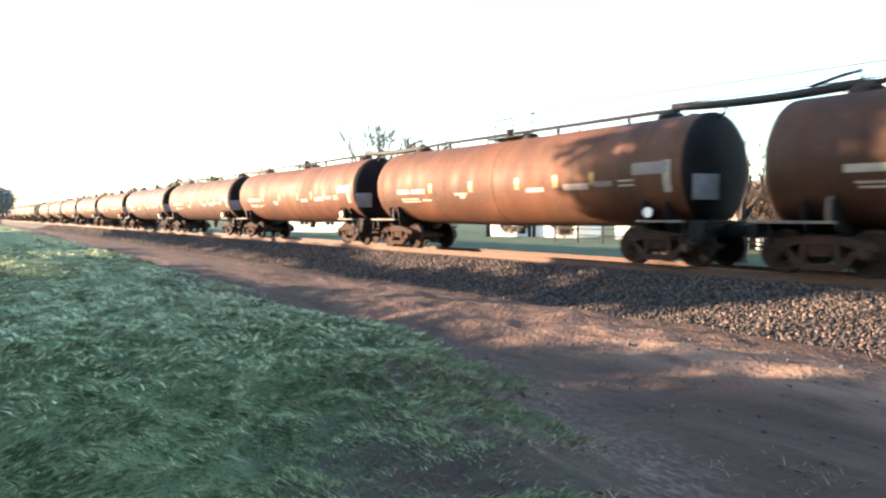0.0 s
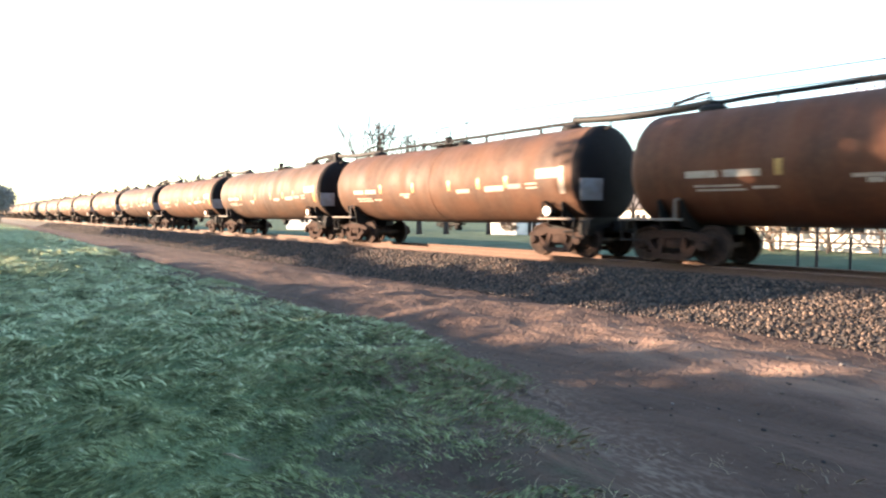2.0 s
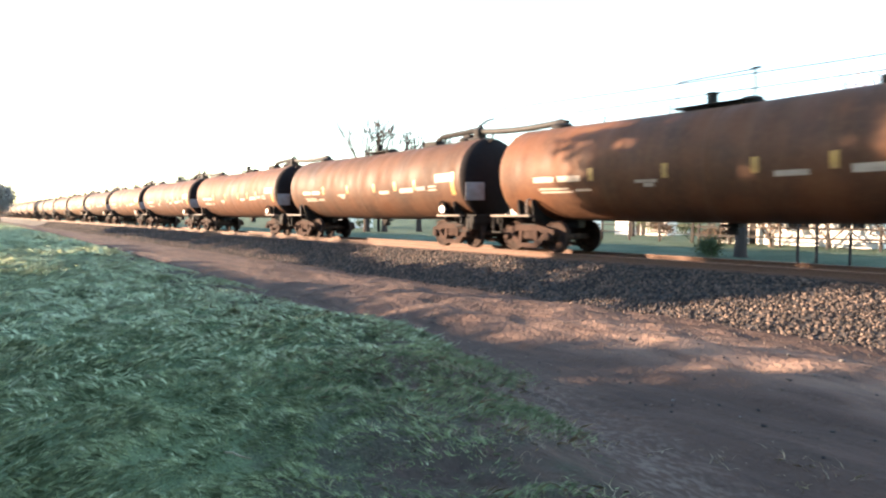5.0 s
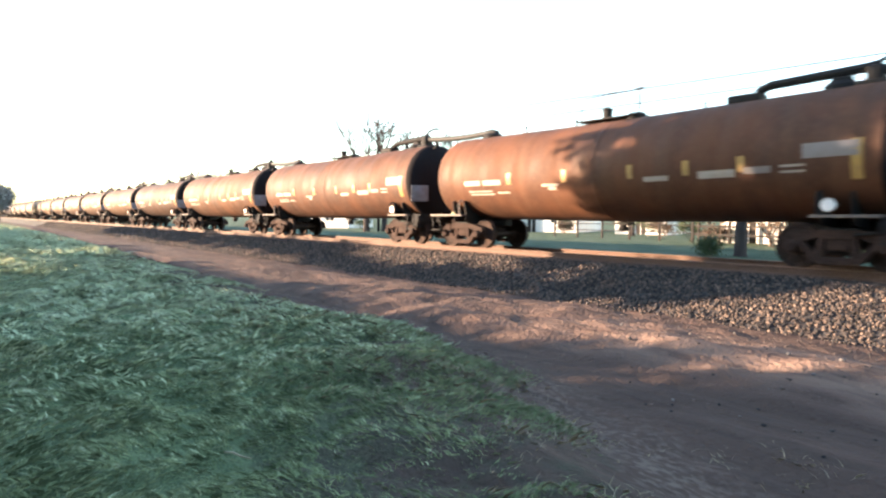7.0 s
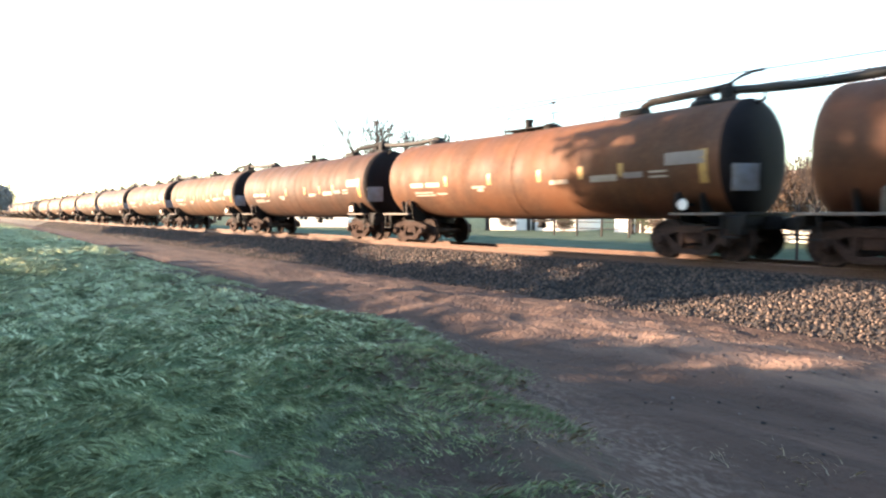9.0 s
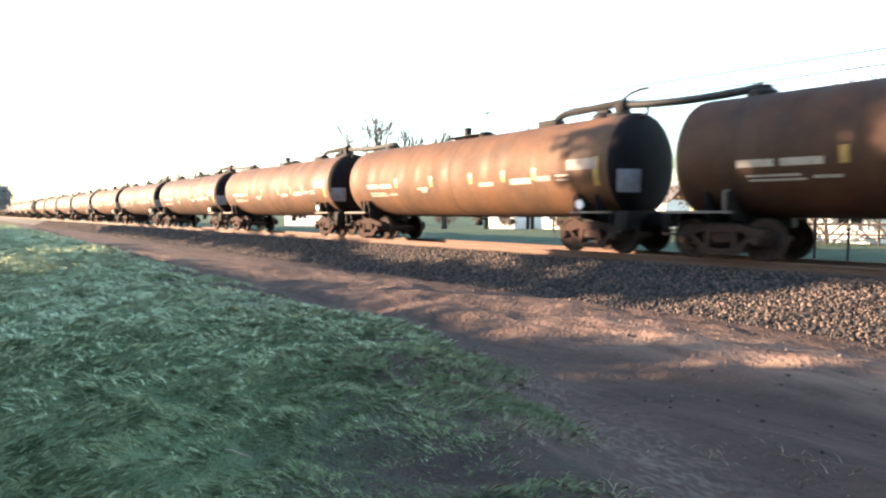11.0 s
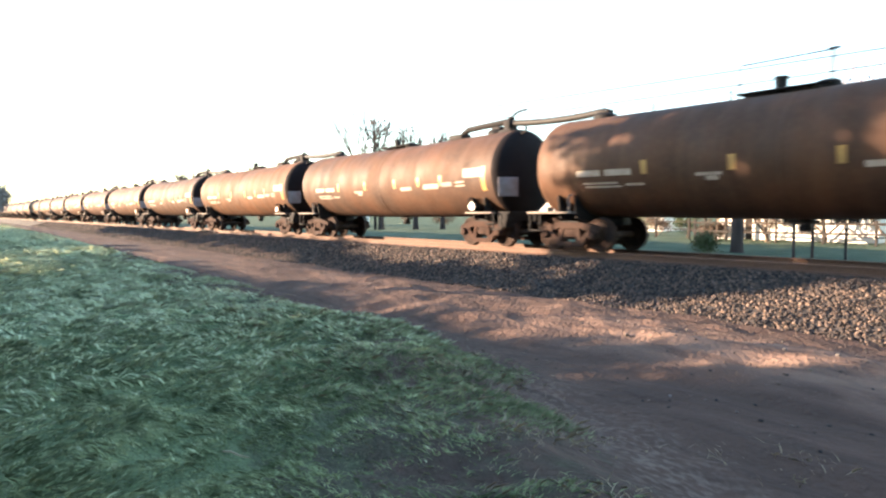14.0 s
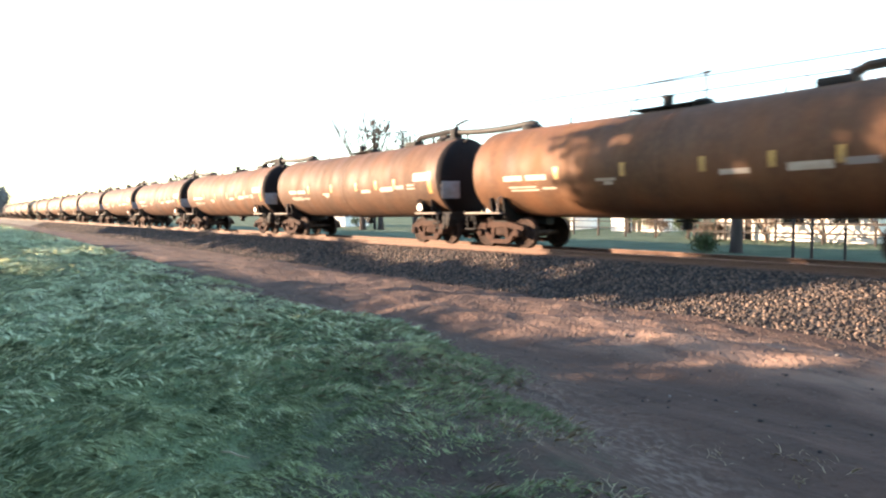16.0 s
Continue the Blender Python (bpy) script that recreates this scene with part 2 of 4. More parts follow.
def ground_material():
    """Grass on the bank and in the field beyond the line, bare earth with wheel tracks between."""
    m = bpy.data.materials.new("grass and bare earth")
    m.use_nodes = True
    n, l = m.node_tree.nodes, m.node_tree.links
    bsdf = n["Principled BSDF"]
    bsdf.inputs["Roughness"].default_value = 0.95
    bsdf.inputs["Specular IOR Level"].default_value = 0.15
    pos = n.new("ShaderNodeNewGeometry")
    sep = n.new("ShaderNodeSeparateXYZ")
    l.new(pos.outputs["Position"], sep.inputs[0])

    def noise_of(scale, detail=5, stretch=(1, 1, 1)):
        mp, t = n.new("ShaderNodeMapping"), n.new("ShaderNodeTexNoise")
        mp.inputs["Scale"].default_value = stretch
        t.inputs["Scale"].default_value, t.inputs["Detail"].default_value = scale, detail
        l.new(pos.outputs["Position"], mp.inputs[0]), l.new(mp.outputs[0], t.inputs["Vector"])
        return t.outputs[0]

    def calc(op, a, b):
        k = n.new("ShaderNodeMath")
        k.operation = op
        for s, v in zip(k.inputs, (a, b)):
            if isinstance(v, (int, float)):
                s.default_value = v
            else:
                l.new(v, s)
        return k.outputs[0]

    def band(v, a, b, to=1.0):
        r = n.new("ShaderNodeMapRange")
        r.inputs["From Min"].default_value, r.inputs["From Max"].default_value, r.inputs["To Max"].default_value = a, b, to
        l.new(v, r.inputs[0])
        return r.outputs[0]

    def blend(f, a, b):
        x = n.new("ShaderNodeMix")
        x.data_type = "RGBA"
        l.new(f, x.inputs[0])
        for s, v in ((x.inputs[6], a), (x.inputs[7], b)):
            if isinstance(v, tuple):
                s.default_value = (*v, 1)
            else:
                l.new(v, s)
        return x.outputs[2]

    grass = blend(band(noise_of(1.1), 0.38, 0.66), (0.085, 0.125, 0.06), (0.17, 0.225, 0.115))
    grass = blend(band(noise_of(9, 8), 0.45, 0.7, 0.7), grass, (0.2, 0.25, 0.135))
    grass = blend(band(noise_of(0.9, 4), 0.58, 0.72, 0.6), grass, (0.08, 0.068, 0.05))
    grass = blend(band(noise_of(42, 5), 0.46, 0.62, 0.6), grass, (0.035, 0.055, 0.028))
    soil = calc("ADD", calc("POWER", calc("ABSOLUTE", calc("DIVIDE", calc("ADD", sep.outputs["X"], 3.0), 1.7), 0), 2), calc("POWER", calc("ABSOLUTE", calc("DIVIDE", calc("SUBTRACT", sep.outputs["Y"], 2.3), 0.95), 0), 2))
    thatch = blend(band(noise_of(38, 6), 0.42, 0.64, 0.8), (0.07, 0.056, 0.044), (0.03, 0.027, 0.022))
    grass = blend(band(calc("ADD", soil, calc("MULTIPLY", calc("SUBTRACT", noise_of(5, 7), 0.5), 2.5)), 1.4, 0.2, 0.85), grass, thatch)
    grass = blend(band(sep.outputs["Y"], 15.0, 16.0), grass, blend(band(noise_of(0.4, 6), 0.36, 0.66), (0.05, 0.078, 0.05), (0.095, 0.125, 0.082)))
    # dry sandy earth, damp stains and pale crusts; wheel lane trodden grey, with shade painted in
    dirt = blend(band(noise_of(0.7, 6, (0.5, 1, 1)), 0.35, 0.68), (0.088, 0.057, 0.046), (0.162, 0.105, 0.082))
    dirt = blend(band(noise_of(4, 7, (0.4, 1.5, 1)), 0.46, 0.68, 0.7), dirt, (0.075, 0.052, 0.044))
    dirt = blend(band(noise_of(2.4, 9, (0.4, 1.5, 1)), 0.5, 0.66, 0.75), dirt, (0.065, 0.046, 0.04))
    dirt = blend(band(noise_of(24, 4), 0.6, 0.75, 0.4), dirt, (0.28, 0.215, 0.18))
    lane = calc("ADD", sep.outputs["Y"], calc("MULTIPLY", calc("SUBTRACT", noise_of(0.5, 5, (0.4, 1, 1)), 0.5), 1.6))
    # lane colour goes darker than its wear, standing in for deeper shade
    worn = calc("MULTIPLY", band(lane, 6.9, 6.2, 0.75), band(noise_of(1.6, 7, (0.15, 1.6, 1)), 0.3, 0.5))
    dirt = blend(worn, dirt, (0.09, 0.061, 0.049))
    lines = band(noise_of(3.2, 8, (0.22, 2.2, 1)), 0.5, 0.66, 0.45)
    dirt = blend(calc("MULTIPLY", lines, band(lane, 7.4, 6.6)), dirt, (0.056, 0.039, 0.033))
    # dry sandy heaps beside the ballast, their colour raised to carry more sunlight
    lit_sand = calc("MULTIPLY", band(calc("ABSOLUTE", calc("SUBTRACT", lane, 8.0), 0), 1.7, 0.5), band(sep.outputs["X"], -8.0, -5.0))
    dirt = blend(calc("MULTIPLY", lit_sand, band(noise_of(2.2, 8, (0.5, 1.3, 1)), 0.36, 0.56, 0.8)), dirt, (0.25, 0.165, 0.124))
    # how far beyond the edge of the turf
    turf = n.new("ShaderNodeMapRange")
    turf.inputs["From Min"].default_value, turf.inputs["From Max"].default_value, turf.inputs["To Min"].default_value, turf.inputs["To Max"].default_value = 0.0, -8.0, 2.0, 5.0
    rest = n.new("ShaderNodeMapRange")
    rest.inputs["From Min"].default_value, rest.inputs["From Max"].default_value, rest.inputs["To Max"].default_value = -13.0, -100.0, 2.6
    l.new(sep.outputs["X"], turf.inputs[0]), l.new(sep.outputs["X"], rest.inputs[0])
    beyond = calc("SUBTRACT", sep.outputs["Y"], calc("ADD", turf.outputs[0], rest.outputs[0]))
    straw = calc("MULTIPLY", band(calc("ABSOLUTE", calc("SUBTRACT", calc("ADD", beyond, calc("MULTIPLY", noise_of(0.8, 4), 0.9)), 1.55), 0), 0.9, 0.1), band(noise_of(13, 10, (0.8, 1.2, 1)), 0.46, 0.62, 0.6))
    dirt = blend(calc("MULTIPLY", straw, band(sep.outputs["X"], -9.0, -3.5)), dirt, (0.24, 0.185, 0.148))
    wob = calc("ADD", calc("MULTIPLY", calc("SUBTRACT", noise_of(0.8, 7), 0.5), 3.6), calc("MULTIPLY", calc("SUBTRACT", noise_of(5, 7, (0.6, 1.4, 1)), 0.5), 2.8))
    grass = blend(calc("MULTIPLY", band(calc("ADD", beyond, calc("MULTIPLY", wob, 0.6)), -1.5, -0.2, 0.85), band(sep.outputs["Y"], 12.0, 11.0)), grass, thatch)
    is_dirt = calc("MULTIPLY", band(calc("ADD", beyond, wob), -0.7, 0.5), band(calc("ADD", sep.outputs["Y"], wob), 19.2, 18.2))
    l.new(blend(is_dirt, grass, dirt), bsdf.inputs["Base Color"])
    b = n.new("ShaderNodeBump")
    b.inputs["Strength"].default_value, b.inputs["Distance"].default_value = 0.8, 0.06
    l.new(calc("ADD", noise_of(14, 8), calc("MULTIPLY", noise_of(2.8, 7), 2.4)), b.inputs["Height"])
    l.new(b.outputs[0], bsdf.inputs["Normal"])
    return m


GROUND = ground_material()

# ---------------------------------------------------------------- mesh helpers


def mesh_of(name, bm, mat, smooth=True):
    me = bpy.data.meshes.new(name)
    bm.to_mesh(me)
    bm.free()
    if smooth:
        me.polygons.foreach_set("use_smooth", [True] * len(me.polygons))
        me.set_sharp_from_angle(angle=radians(38))
    me.materials.append(mat)
    return me


def part(name, bm, mat, parent=None, label="", smooth=True):
    ob = new(name, mesh_of(name, bm, mat, smooth))
    ob.parent = parent
    return tagged(ob, label) if label else ob


def shared(name, me, m, parent):
    """One more piece on a mesh that others use as well."""
    ob = new(name, me)
    ob.parent = parent
    ob.matrix_basis = m
    return ob


def arrays(name, verts, faces, mat):
    """A joined mesh out of computed arrays; faces all have one count of corners."""
    me = bpy.data.meshes.new(name)
    verts, faces = np.asarray(verts, np.float32), np.asarray(faces, np.int32)
    k = faces.shape[1]
    me.vertices.add(len(verts)), me.loops.add(faces.size), me.polygons.add(len(faces))
    me.vertices.foreach_set("co", verts.ravel())
    me.loops.foreach_set("vertex_index", faces.ravel())
    me.polygons.foreach_set("loop_start", np.arange(0, faces.size, k, dtype=np.int32))
    me.update(calc_edges=True)
    me.materials.append(mat)
    return me


def box(bm, size, at=(0, 0, 0), bevel=0.0, turn=None):
    m = Matrix.Translation(at) @ (turn or Matrix()) @ Matrix.Diagonal((*size, 1))
    r = bmesh.ops.create_cube(bm, size=1, matrix=m)
    if bevel:
        es = {e for v in r["verts"] for e in v.link_edges}
        bmesh.ops.bevel(bm, geom=list(es), offset=bevel, segments=2, affect="EDGES", profile=0.5)
    return bm


def tube(bm, points, radius, sides=8, caps=True):
    """A round tube along points; radius a number, or one for each point."""
    pts = [Vector(p) for p in points]
    rad = radius if isinstance(radius, (list, tuple)) else [radius] * len(pts)
    rings, side = [], None
    for i, p in enumerate(pts):
        d = (pts[min(i + 1, len(pts) - 1)] - pts[max(i - 1, 0)]).normalized()
        if side is None:
            side = d.cross(Vector((0, 0, 1)) if abs(d.z) < 0.9 else Vector((1, 0, 0))).normalized()
        side = (side - d * side.dot(d)).normalized()
        up = d.cross(side)
        rings.append([bm.verts.new(p + (side * math.cos(a) + up * math.sin(a)) * rad[i]) for a in (2 * math.pi * k / sides for k in range(sides))])
    for a, b in zip(rings, rings[1:]):
        for k in range(sides):
            bm.faces.new((a[k], a[(k + 1) % sides], b[(k + 1) % sides], b[k]))
    if caps:
        bm.faces.new(rings[0][::-1]), bm.faces.new(rings[-1])
    return bm


def lathe(bm, profile, axis="X", at=(0, 0, 0), sides=32):
    """A body turned round an axis: profile of (along, radius)."""
    rings = []
    for s, r in profile:
        if r < 1e-4:
            rings.append([bm.verts.new(Vector(at) + turned(s, 0, 0, axis))])
        else:
            rings.append([bm.verts.new(Vector(at) + turned(s, r * math.cos(a), r * math.sin(a), axis)) for a in (2 * math.pi * k / sides for k in range(sides))])
    for a, b in zip(rings, rings[1:]):
        for k in range(sides):
            j = (k + 1) % sides
            if len(a) == 1 and len(b) > 1:
                bm.faces.new((a[0], b[j], b[k]))
            elif len(b) == 1 and len(a) > 1:
                bm.faces.new((a[k], a[j], b[0]))
            elif len(a) > 1:
                bm.faces.new((a[k], a[j], b[j], b[k]))
    bmesh.ops.recalc_face_normals(bm, faces=bm.faces)
    return bm


def turned(s, u, v, axis):
    return Vector((s, u, v)) if axis == "X" else Vector((u, s, v)) if axis == "Y" else Vector((u, v, s))


# ---------------------------------------------------------------- ground
RAIL_Z, TRACK_Y, GAUGE = 0.9, 14.42, 1.435


def step(a, b, v):
    t = np.clip((v - a) / (b - a), 0, 1)
    return t * t * (3 - 2 * t)


def lattice(x, y, scale, seed):
    """Smooth random bumps between 0 and 1."""
    u, v = np.asarray(x, float) * scale + seed * 17.3, np.asarray(y, float) * scale + seed * 5.7
    i, j = np.floor(u), np.floor(v)
    a, b = u - i, v - j
    a, b = a * a * (3 - 2 * a), b * b * (3 - 2 * b)

    def h(p, q):
        k = np.sin(p * 127.1 + q * 311.7 + seed * 74.7) * 43758.5453
        return k - np.floor(k)
    return (h(i, j) * (1 - a) + h(i + 1, j) * a) * (1 - b) + (h(i, j + 1) * (1 - a) + h(i + 1, j + 1) * a) * b


def clump(x, y):
    """How thick the turf grows at a place: tussocks a hand or two across, 0 to 1."""
    return 0.42 * lattice(x, y, 1.9, 3) + 0.36 * lattice(x, y, 4.3, 1) + 0.22 * lattice(x, y, 9.7, 2)


def turf_edge(x):
    """Where the grass bank ends and the bare earth begins: close by at the standing point, wider farther along."""
    return np.interp(-np.asarray(x, float), (0, 8, 13, 100), (2.0, 5.0, 4.9, 7.6))


HEAPS = ((-4.5, 7.95, 1.1, 0.4, 0.11), (-3.5, 7.0, 0.45, 0.25, 0.07), (-2.6, 8.1, 0.7, 0.4, 0.11), (-6.2, 8.4, 0.9, 0.3, 0.05), (-9.0, 7.3, 1.6, 0.35, 0.05), (-14.5, 7.0, 2.6, 0.4, 0.06), (-20.0, 6.7, 2.8, 0.4, 0.06))


def ground_z(x, y):
    """Height of the ground: a grass bank, a sunken wheel track, a level strip to the ballast, a field beyond."""
    e = turf_edge(x)
    z = 0.36 - 0.30 * step(e - 0.1, e + 1.3, y) + 0.10 * step(6.3, 7.4, y) - 0.14 * step(8.5, 11, y) + 0.28 * step(17, 24, y)
    near = np.exp(-((np.abs(x + 8) / 30) ** 2)) * step(-8, 2, y) * (1 - step(30, 60, y))
    w = np.zeros_like(z)
    for f, g, amp, ph in ((1.3, 2.1, 0.02, 0.3), (2.9, 1.7, 0.016, 1.7), (0.7, 3.3, 0.02, 4.0), (5.1, 4.3, 0.008, 2.2), (3.7, 7.3, 0.008, 0.9), (0.45, 0.8, 0.03, 2.9)):
        w += amp * np.sin(f * x + ph + 0.8 * np.sin(g * 0.6 * y)) * np.sin(g * y + 1.3 * ph + 0.7 * np.sin(f * 0.7 * x))
    lumps = 0.28 * (clump(x, y) - 0.5)
    w += lumps * (1 - step(e - 0.6, e + 0.7, y))
    w += 0.07 * (lattice(x * 0.7, y, 3.1, 12) - 0.5) * step(e + 0.2, e + 0.6, y) * (1 - step(e + 1.5, e + 2.1, y))
    for hx, hy, rx, ry, amp in HEAPS:
        w += amp * np.exp(-(((x - hx) / rx) ** 2) - ((y - hy) / ry) ** 2)
    ruts = -0.05 * np.exp(-(((y - 4.9 - 0.12 * np.sin(0.5 * x)) / 0.22) ** 2)) - 0.05 * np.exp(-(((y - 6.4 - 0.12 * np.sin(0.5 * x)) / 0.22) ** 2))
    clods = 0.07 * (lattice(x, y, 1.9, 5) - 0.5 + 0.5 * (lattice(x * 0.6, y, 5.1, 6) - 0.5)) * step(6.4, 7.2, y) * (1 - step(10.2, 10.8, y)) + 0.02 * (lattice(x * 0.5, y, 6.3, 8) - 0.5) * step(4.2, 4.8, y)
    return z + (w + ruts + clods) * near


def graded(lo, a, b, hi, fine, grow=1.12):
    mid = list(np.arange(a, b, fine))
    up, s = [b], fine
    while up[-1] < hi:
        s *= grow
        up.append(up[-1] + s)
    down, s = [], fine
    p = a
    while p > lo:
        s *= grow
        p -= s
        down.append(p)
    return np.array(down[::-1] + mid + up)


gx, gy = graded(-2600, -15, 1, 1500, 0.08), graded(-900, -0.6, 10.5, 2600, 0.075)
X, Y = np.meshgrid(gx, gy)
Z = ground_z(X, Y)
nx, ny = len(gx), len(gy)
quad = np.add.outer(np.arange(ny - 1) * nx, np.arange(nx - 1)).ravel()
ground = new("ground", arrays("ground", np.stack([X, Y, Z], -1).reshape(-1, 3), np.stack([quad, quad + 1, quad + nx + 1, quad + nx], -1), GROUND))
ground.data.polygons.foreach_set("use_smooth", [True] * len(ground.data.polygons))
tagged(ground, "green grass bank, rutted brown dirt road and field", "ground", kind="structure")

# ---------------------------------------------------------------- railway track
T0, T1 = -900.0, 300.0
bm = bmesh.new()
profile = [(10.55, -0.1), (11.0, 0.06), (12.75, 0.62), (12.95, 0.695), (15.9, 0.695), (16.1, 0.62), (17.4, 0.1), (17.9, -0.15)]
xs = [T0, -400, -200, -120, -80] + [-60 + 2 * i for i in range(38)] + [40, 100, T1]
rows = [[bm.verts.new((x, y, z)) for y, z in profile] for x in xs]
for a, b in zip(rows, rows[1:]):
    for k in range(len(profile) - 1):
        bm.faces.new((a[k], b[k], b[k + 1], a[k + 1]))
bmesh.ops.recalc_face_normals(bm, faces=bm.faces)
bed = tagged(part("ballast", bm, BED), "grey brown crushed stone railway ballast bank", "ballast", kind="structure")

track = tagged(new("railway_track"), "rusty steel railway track on timber sleepers", "railway track", kind="structure")
for side in (-1, 1):
    bm = bmesh.new()
    prof = [(-0.07, 0), (0.07, 0), (0.07, 0.012), (0.012, 0.03), (0.01, 0.125), (0.036, 0.135), (0.036, 0.166), (0.026, 0.172), (-0.026, 0.172), (-0.036, 0.166), (-0.036, 0.135), (-0.01, 0.125), (-0.012, 0.03), (-0.07, 0.012)]
    ends = [[bm.verts.new((x, TRACK_Y + side * (GAUGE / 2 + 0.036) + u, RAIL_Z - 0.172 + v)) for u, v in prof] for x in (T0, -300, -100, -40, 10, 60, T1)]
    for a, b in zip(ends, ends[1:]):
        for k in range(len(prof)):
            bm.faces.new((a[k], b[k], b[(k + 1) % len(prof)], a[(k + 1) % len(prof)]))
    bmesh.ops.recalc_face_normals(bm, faces=bm.faces)
    rail = part("rail", bm, RAIL, track, smooth=False)
    rail.data.materials.append(RAILTOP)
    for f in rail.data.polygons:
        if f.normal.z > 0.6 and f.center.z > RAIL_Z - 0.02:
            f.material_index = 1


# ---------------------------------------------------------------- loose cover


def bed_z(y):
    return np.interp(y, [p[0] for p in profile], [p[1] for p in profile])


def stones(name, px, py, pz, size, seed, mat, label, category):
    """Joined rough stones at the given places."""
    g = np.random.default_rng(seed)
    n = len(px)
    cube = np.array([(a, b, c) for a in (-1, 1) for b in (-1, 1) for c in (-1, 1)], float)
    v = cube[None] * g.uniform(0.55, 1.05, (n, 8, 3)) * size[:, None, None] * g.uniform(0.7, 1.2, (n, 1, 3))
    a, b = g.uniform(0, 6.28, n), g.uniform(-0.7, 0.7, n)
    ca, sa, cb, sb = np.cos(a)[:, None], np.sin(a)[:, None], np.cos(b)[:, None], np.sin(b)[:, None]
    x, y, z = v[..., 0], v[..., 1] * cb - v[..., 2] * sb, v[..., 1] * sb + v[..., 2] * cb
    v = np.stack([x * ca - y * sa + px[:, None], x * sa + y * ca + py[:, None], z + pz[:, None]], -1).reshape(-1, 3)
    q = np.array([(0, 1, 3, 2), (4, 6, 7, 5), (0, 4, 5, 1), (2, 3, 7, 6), (0, 2, 6, 4), (1, 5, 7, 3)])
    f = (q[None] + 8 * np.arange(n)[:, None, None]).reshape(-1, 4)
    return tagged(new(name, arrays(name, v, f, mat)), label, category, kind="stuff")


g = np.random.default_rng(11)
n = 42000
sx = 3 - 52 * g.uniform(0, 1, n) ** 1.35
sy = np.where(g.uniform(0, 1, n) < 0.12, g.uniform(13.75, 15.1, n), g.uniform(10.75, 13.6, n) + g.normal(0, 0.12, n))
sz = np.maximum(bed_z(sy), ground_z(sx, sy))
stones("ballast_stones", sx, sy, sz + 0.005, g.uniform(0.017, 0.038, n), 12, STONE, "loose crushed grey brown ballast stones", "gravel")
n = 8000
sx, sy = -47 - 75 * g.uniform(0, 1, n) ** 1.2, g.uniform(10.75, 13.6, n)
stones("ballast_stones", sx, sy, bed_z(sy), g.uniform(0.03, 0.07, n), 14, STONE, "loose crushed ballast stones farther along the line", "gravel")
n = 2000
sx, sy = g.uniform(-26, 1, n), 4.3 + 6.8 * g.uniform(0, 1, n) ** 0.5
stones("gravel", sx, sy, ground_z(sx, sy), g.uniform(0.006, 0.019, n), 13, STONE, "scattered small stones on bare earth", "gravel")


def blades(name, n, near, far, height, width, seed, mat, label, edge=(-0.7, 0.6), low=-0.6, gap=0.3, fade=0.1, comb=0.45):
    """Joined grass blades on the bank, in tufts that lie over to one side, thinning out towards the bare earth."""
    g = np.random.default_rng(seed)
    x, y = -near - (far - near) * g.uniform(0, 1, n) ** 1.5, g.uniform(low, 6.4, n)
    past = y - turf_edge(x) + 0.5 * np.sin(0.9 * x + 1.3) * np.sin(0.37 * x) + 1.3 * (lattice(x, y, 2.2, 7) - 0.5) + 2.4 * (lattice(x, y, 0.7, 9) - 0.5) + g.normal(0, 0.25, n)
    thick = clump(x, y)
    bare = np.exp(-(((x + 3.3) / 1.2) ** 2 + ((y - 2.2) / 0.75) ** 2)) + 0.8 * np.exp(-(((x + 5.37) / 0.5) ** 2 + ((y - 0.53) / 0.25) ** 2))
    bare += 0.6 * np.exp(-(((x + 2.6) / 0.7) ** 2 + ((y - 1.5) / 0.3) ** 2)) + 0.6 * np.exp(-(((x + 7.4) / 0.9) ** 2 + ((y - 3.6) / 0.3) ** 2))
    keep = (g.uniform(0, 1, n) > 0.8 * bare) & (g.uniform(0, 1, n) > np.clip((past - edge[0]) / (edge[1] - edge[0]), 0, 1)) & (g.uniform(gap, gap + 0.3, n) < thick) & (g.uniform(0, 1, n) < (-x - near) / fade) & (g.uniform(0, 1, n) < (y - low) / 1.2)
    x, y, thick = x[keep], y[keep], thick[keep]
    n = len(x)
    z = ground_z(x, y) - 0.01
    h = height * g.uniform(0.5, 1.25, n) * (0.35 + 1.3 * thick)
    a = g.uniform(0, 6.28, n)
    b = 0.9 + math.pi * (lattice(x, y, 1.6, 31) + g.normal(0, 0.12, n) > 0.5) + 1.1 * (lattice(x, y, 3.7, 32) - 0.5) + g.normal(0, comb, n)
    lean = h * g.uniform(1.0, 3.2, n)
    w = width * g.uniform(0.6, 1.3, n)
    root = np.stack([x, y, z], -1)
    side = np.stack([np.cos(a) * w, np.sin(a) * w, 0 * w], -1)
    bow = np.stack([np.cos(b) * lean, np.sin(b) * lean, h], -1)
    mid = root + bow * np.array([0.35, 0.35, 0.7])
    v = np.stack([root - side, root + side, mid + side * 0.8, root + bow, mid - side * 0.8], 1).reshape(-1, 3)
    return tagged(new(name, arrays(name, v, np.arange(5 * n).reshape(-1, 5), mat)), label, "grass", kind="stuff")


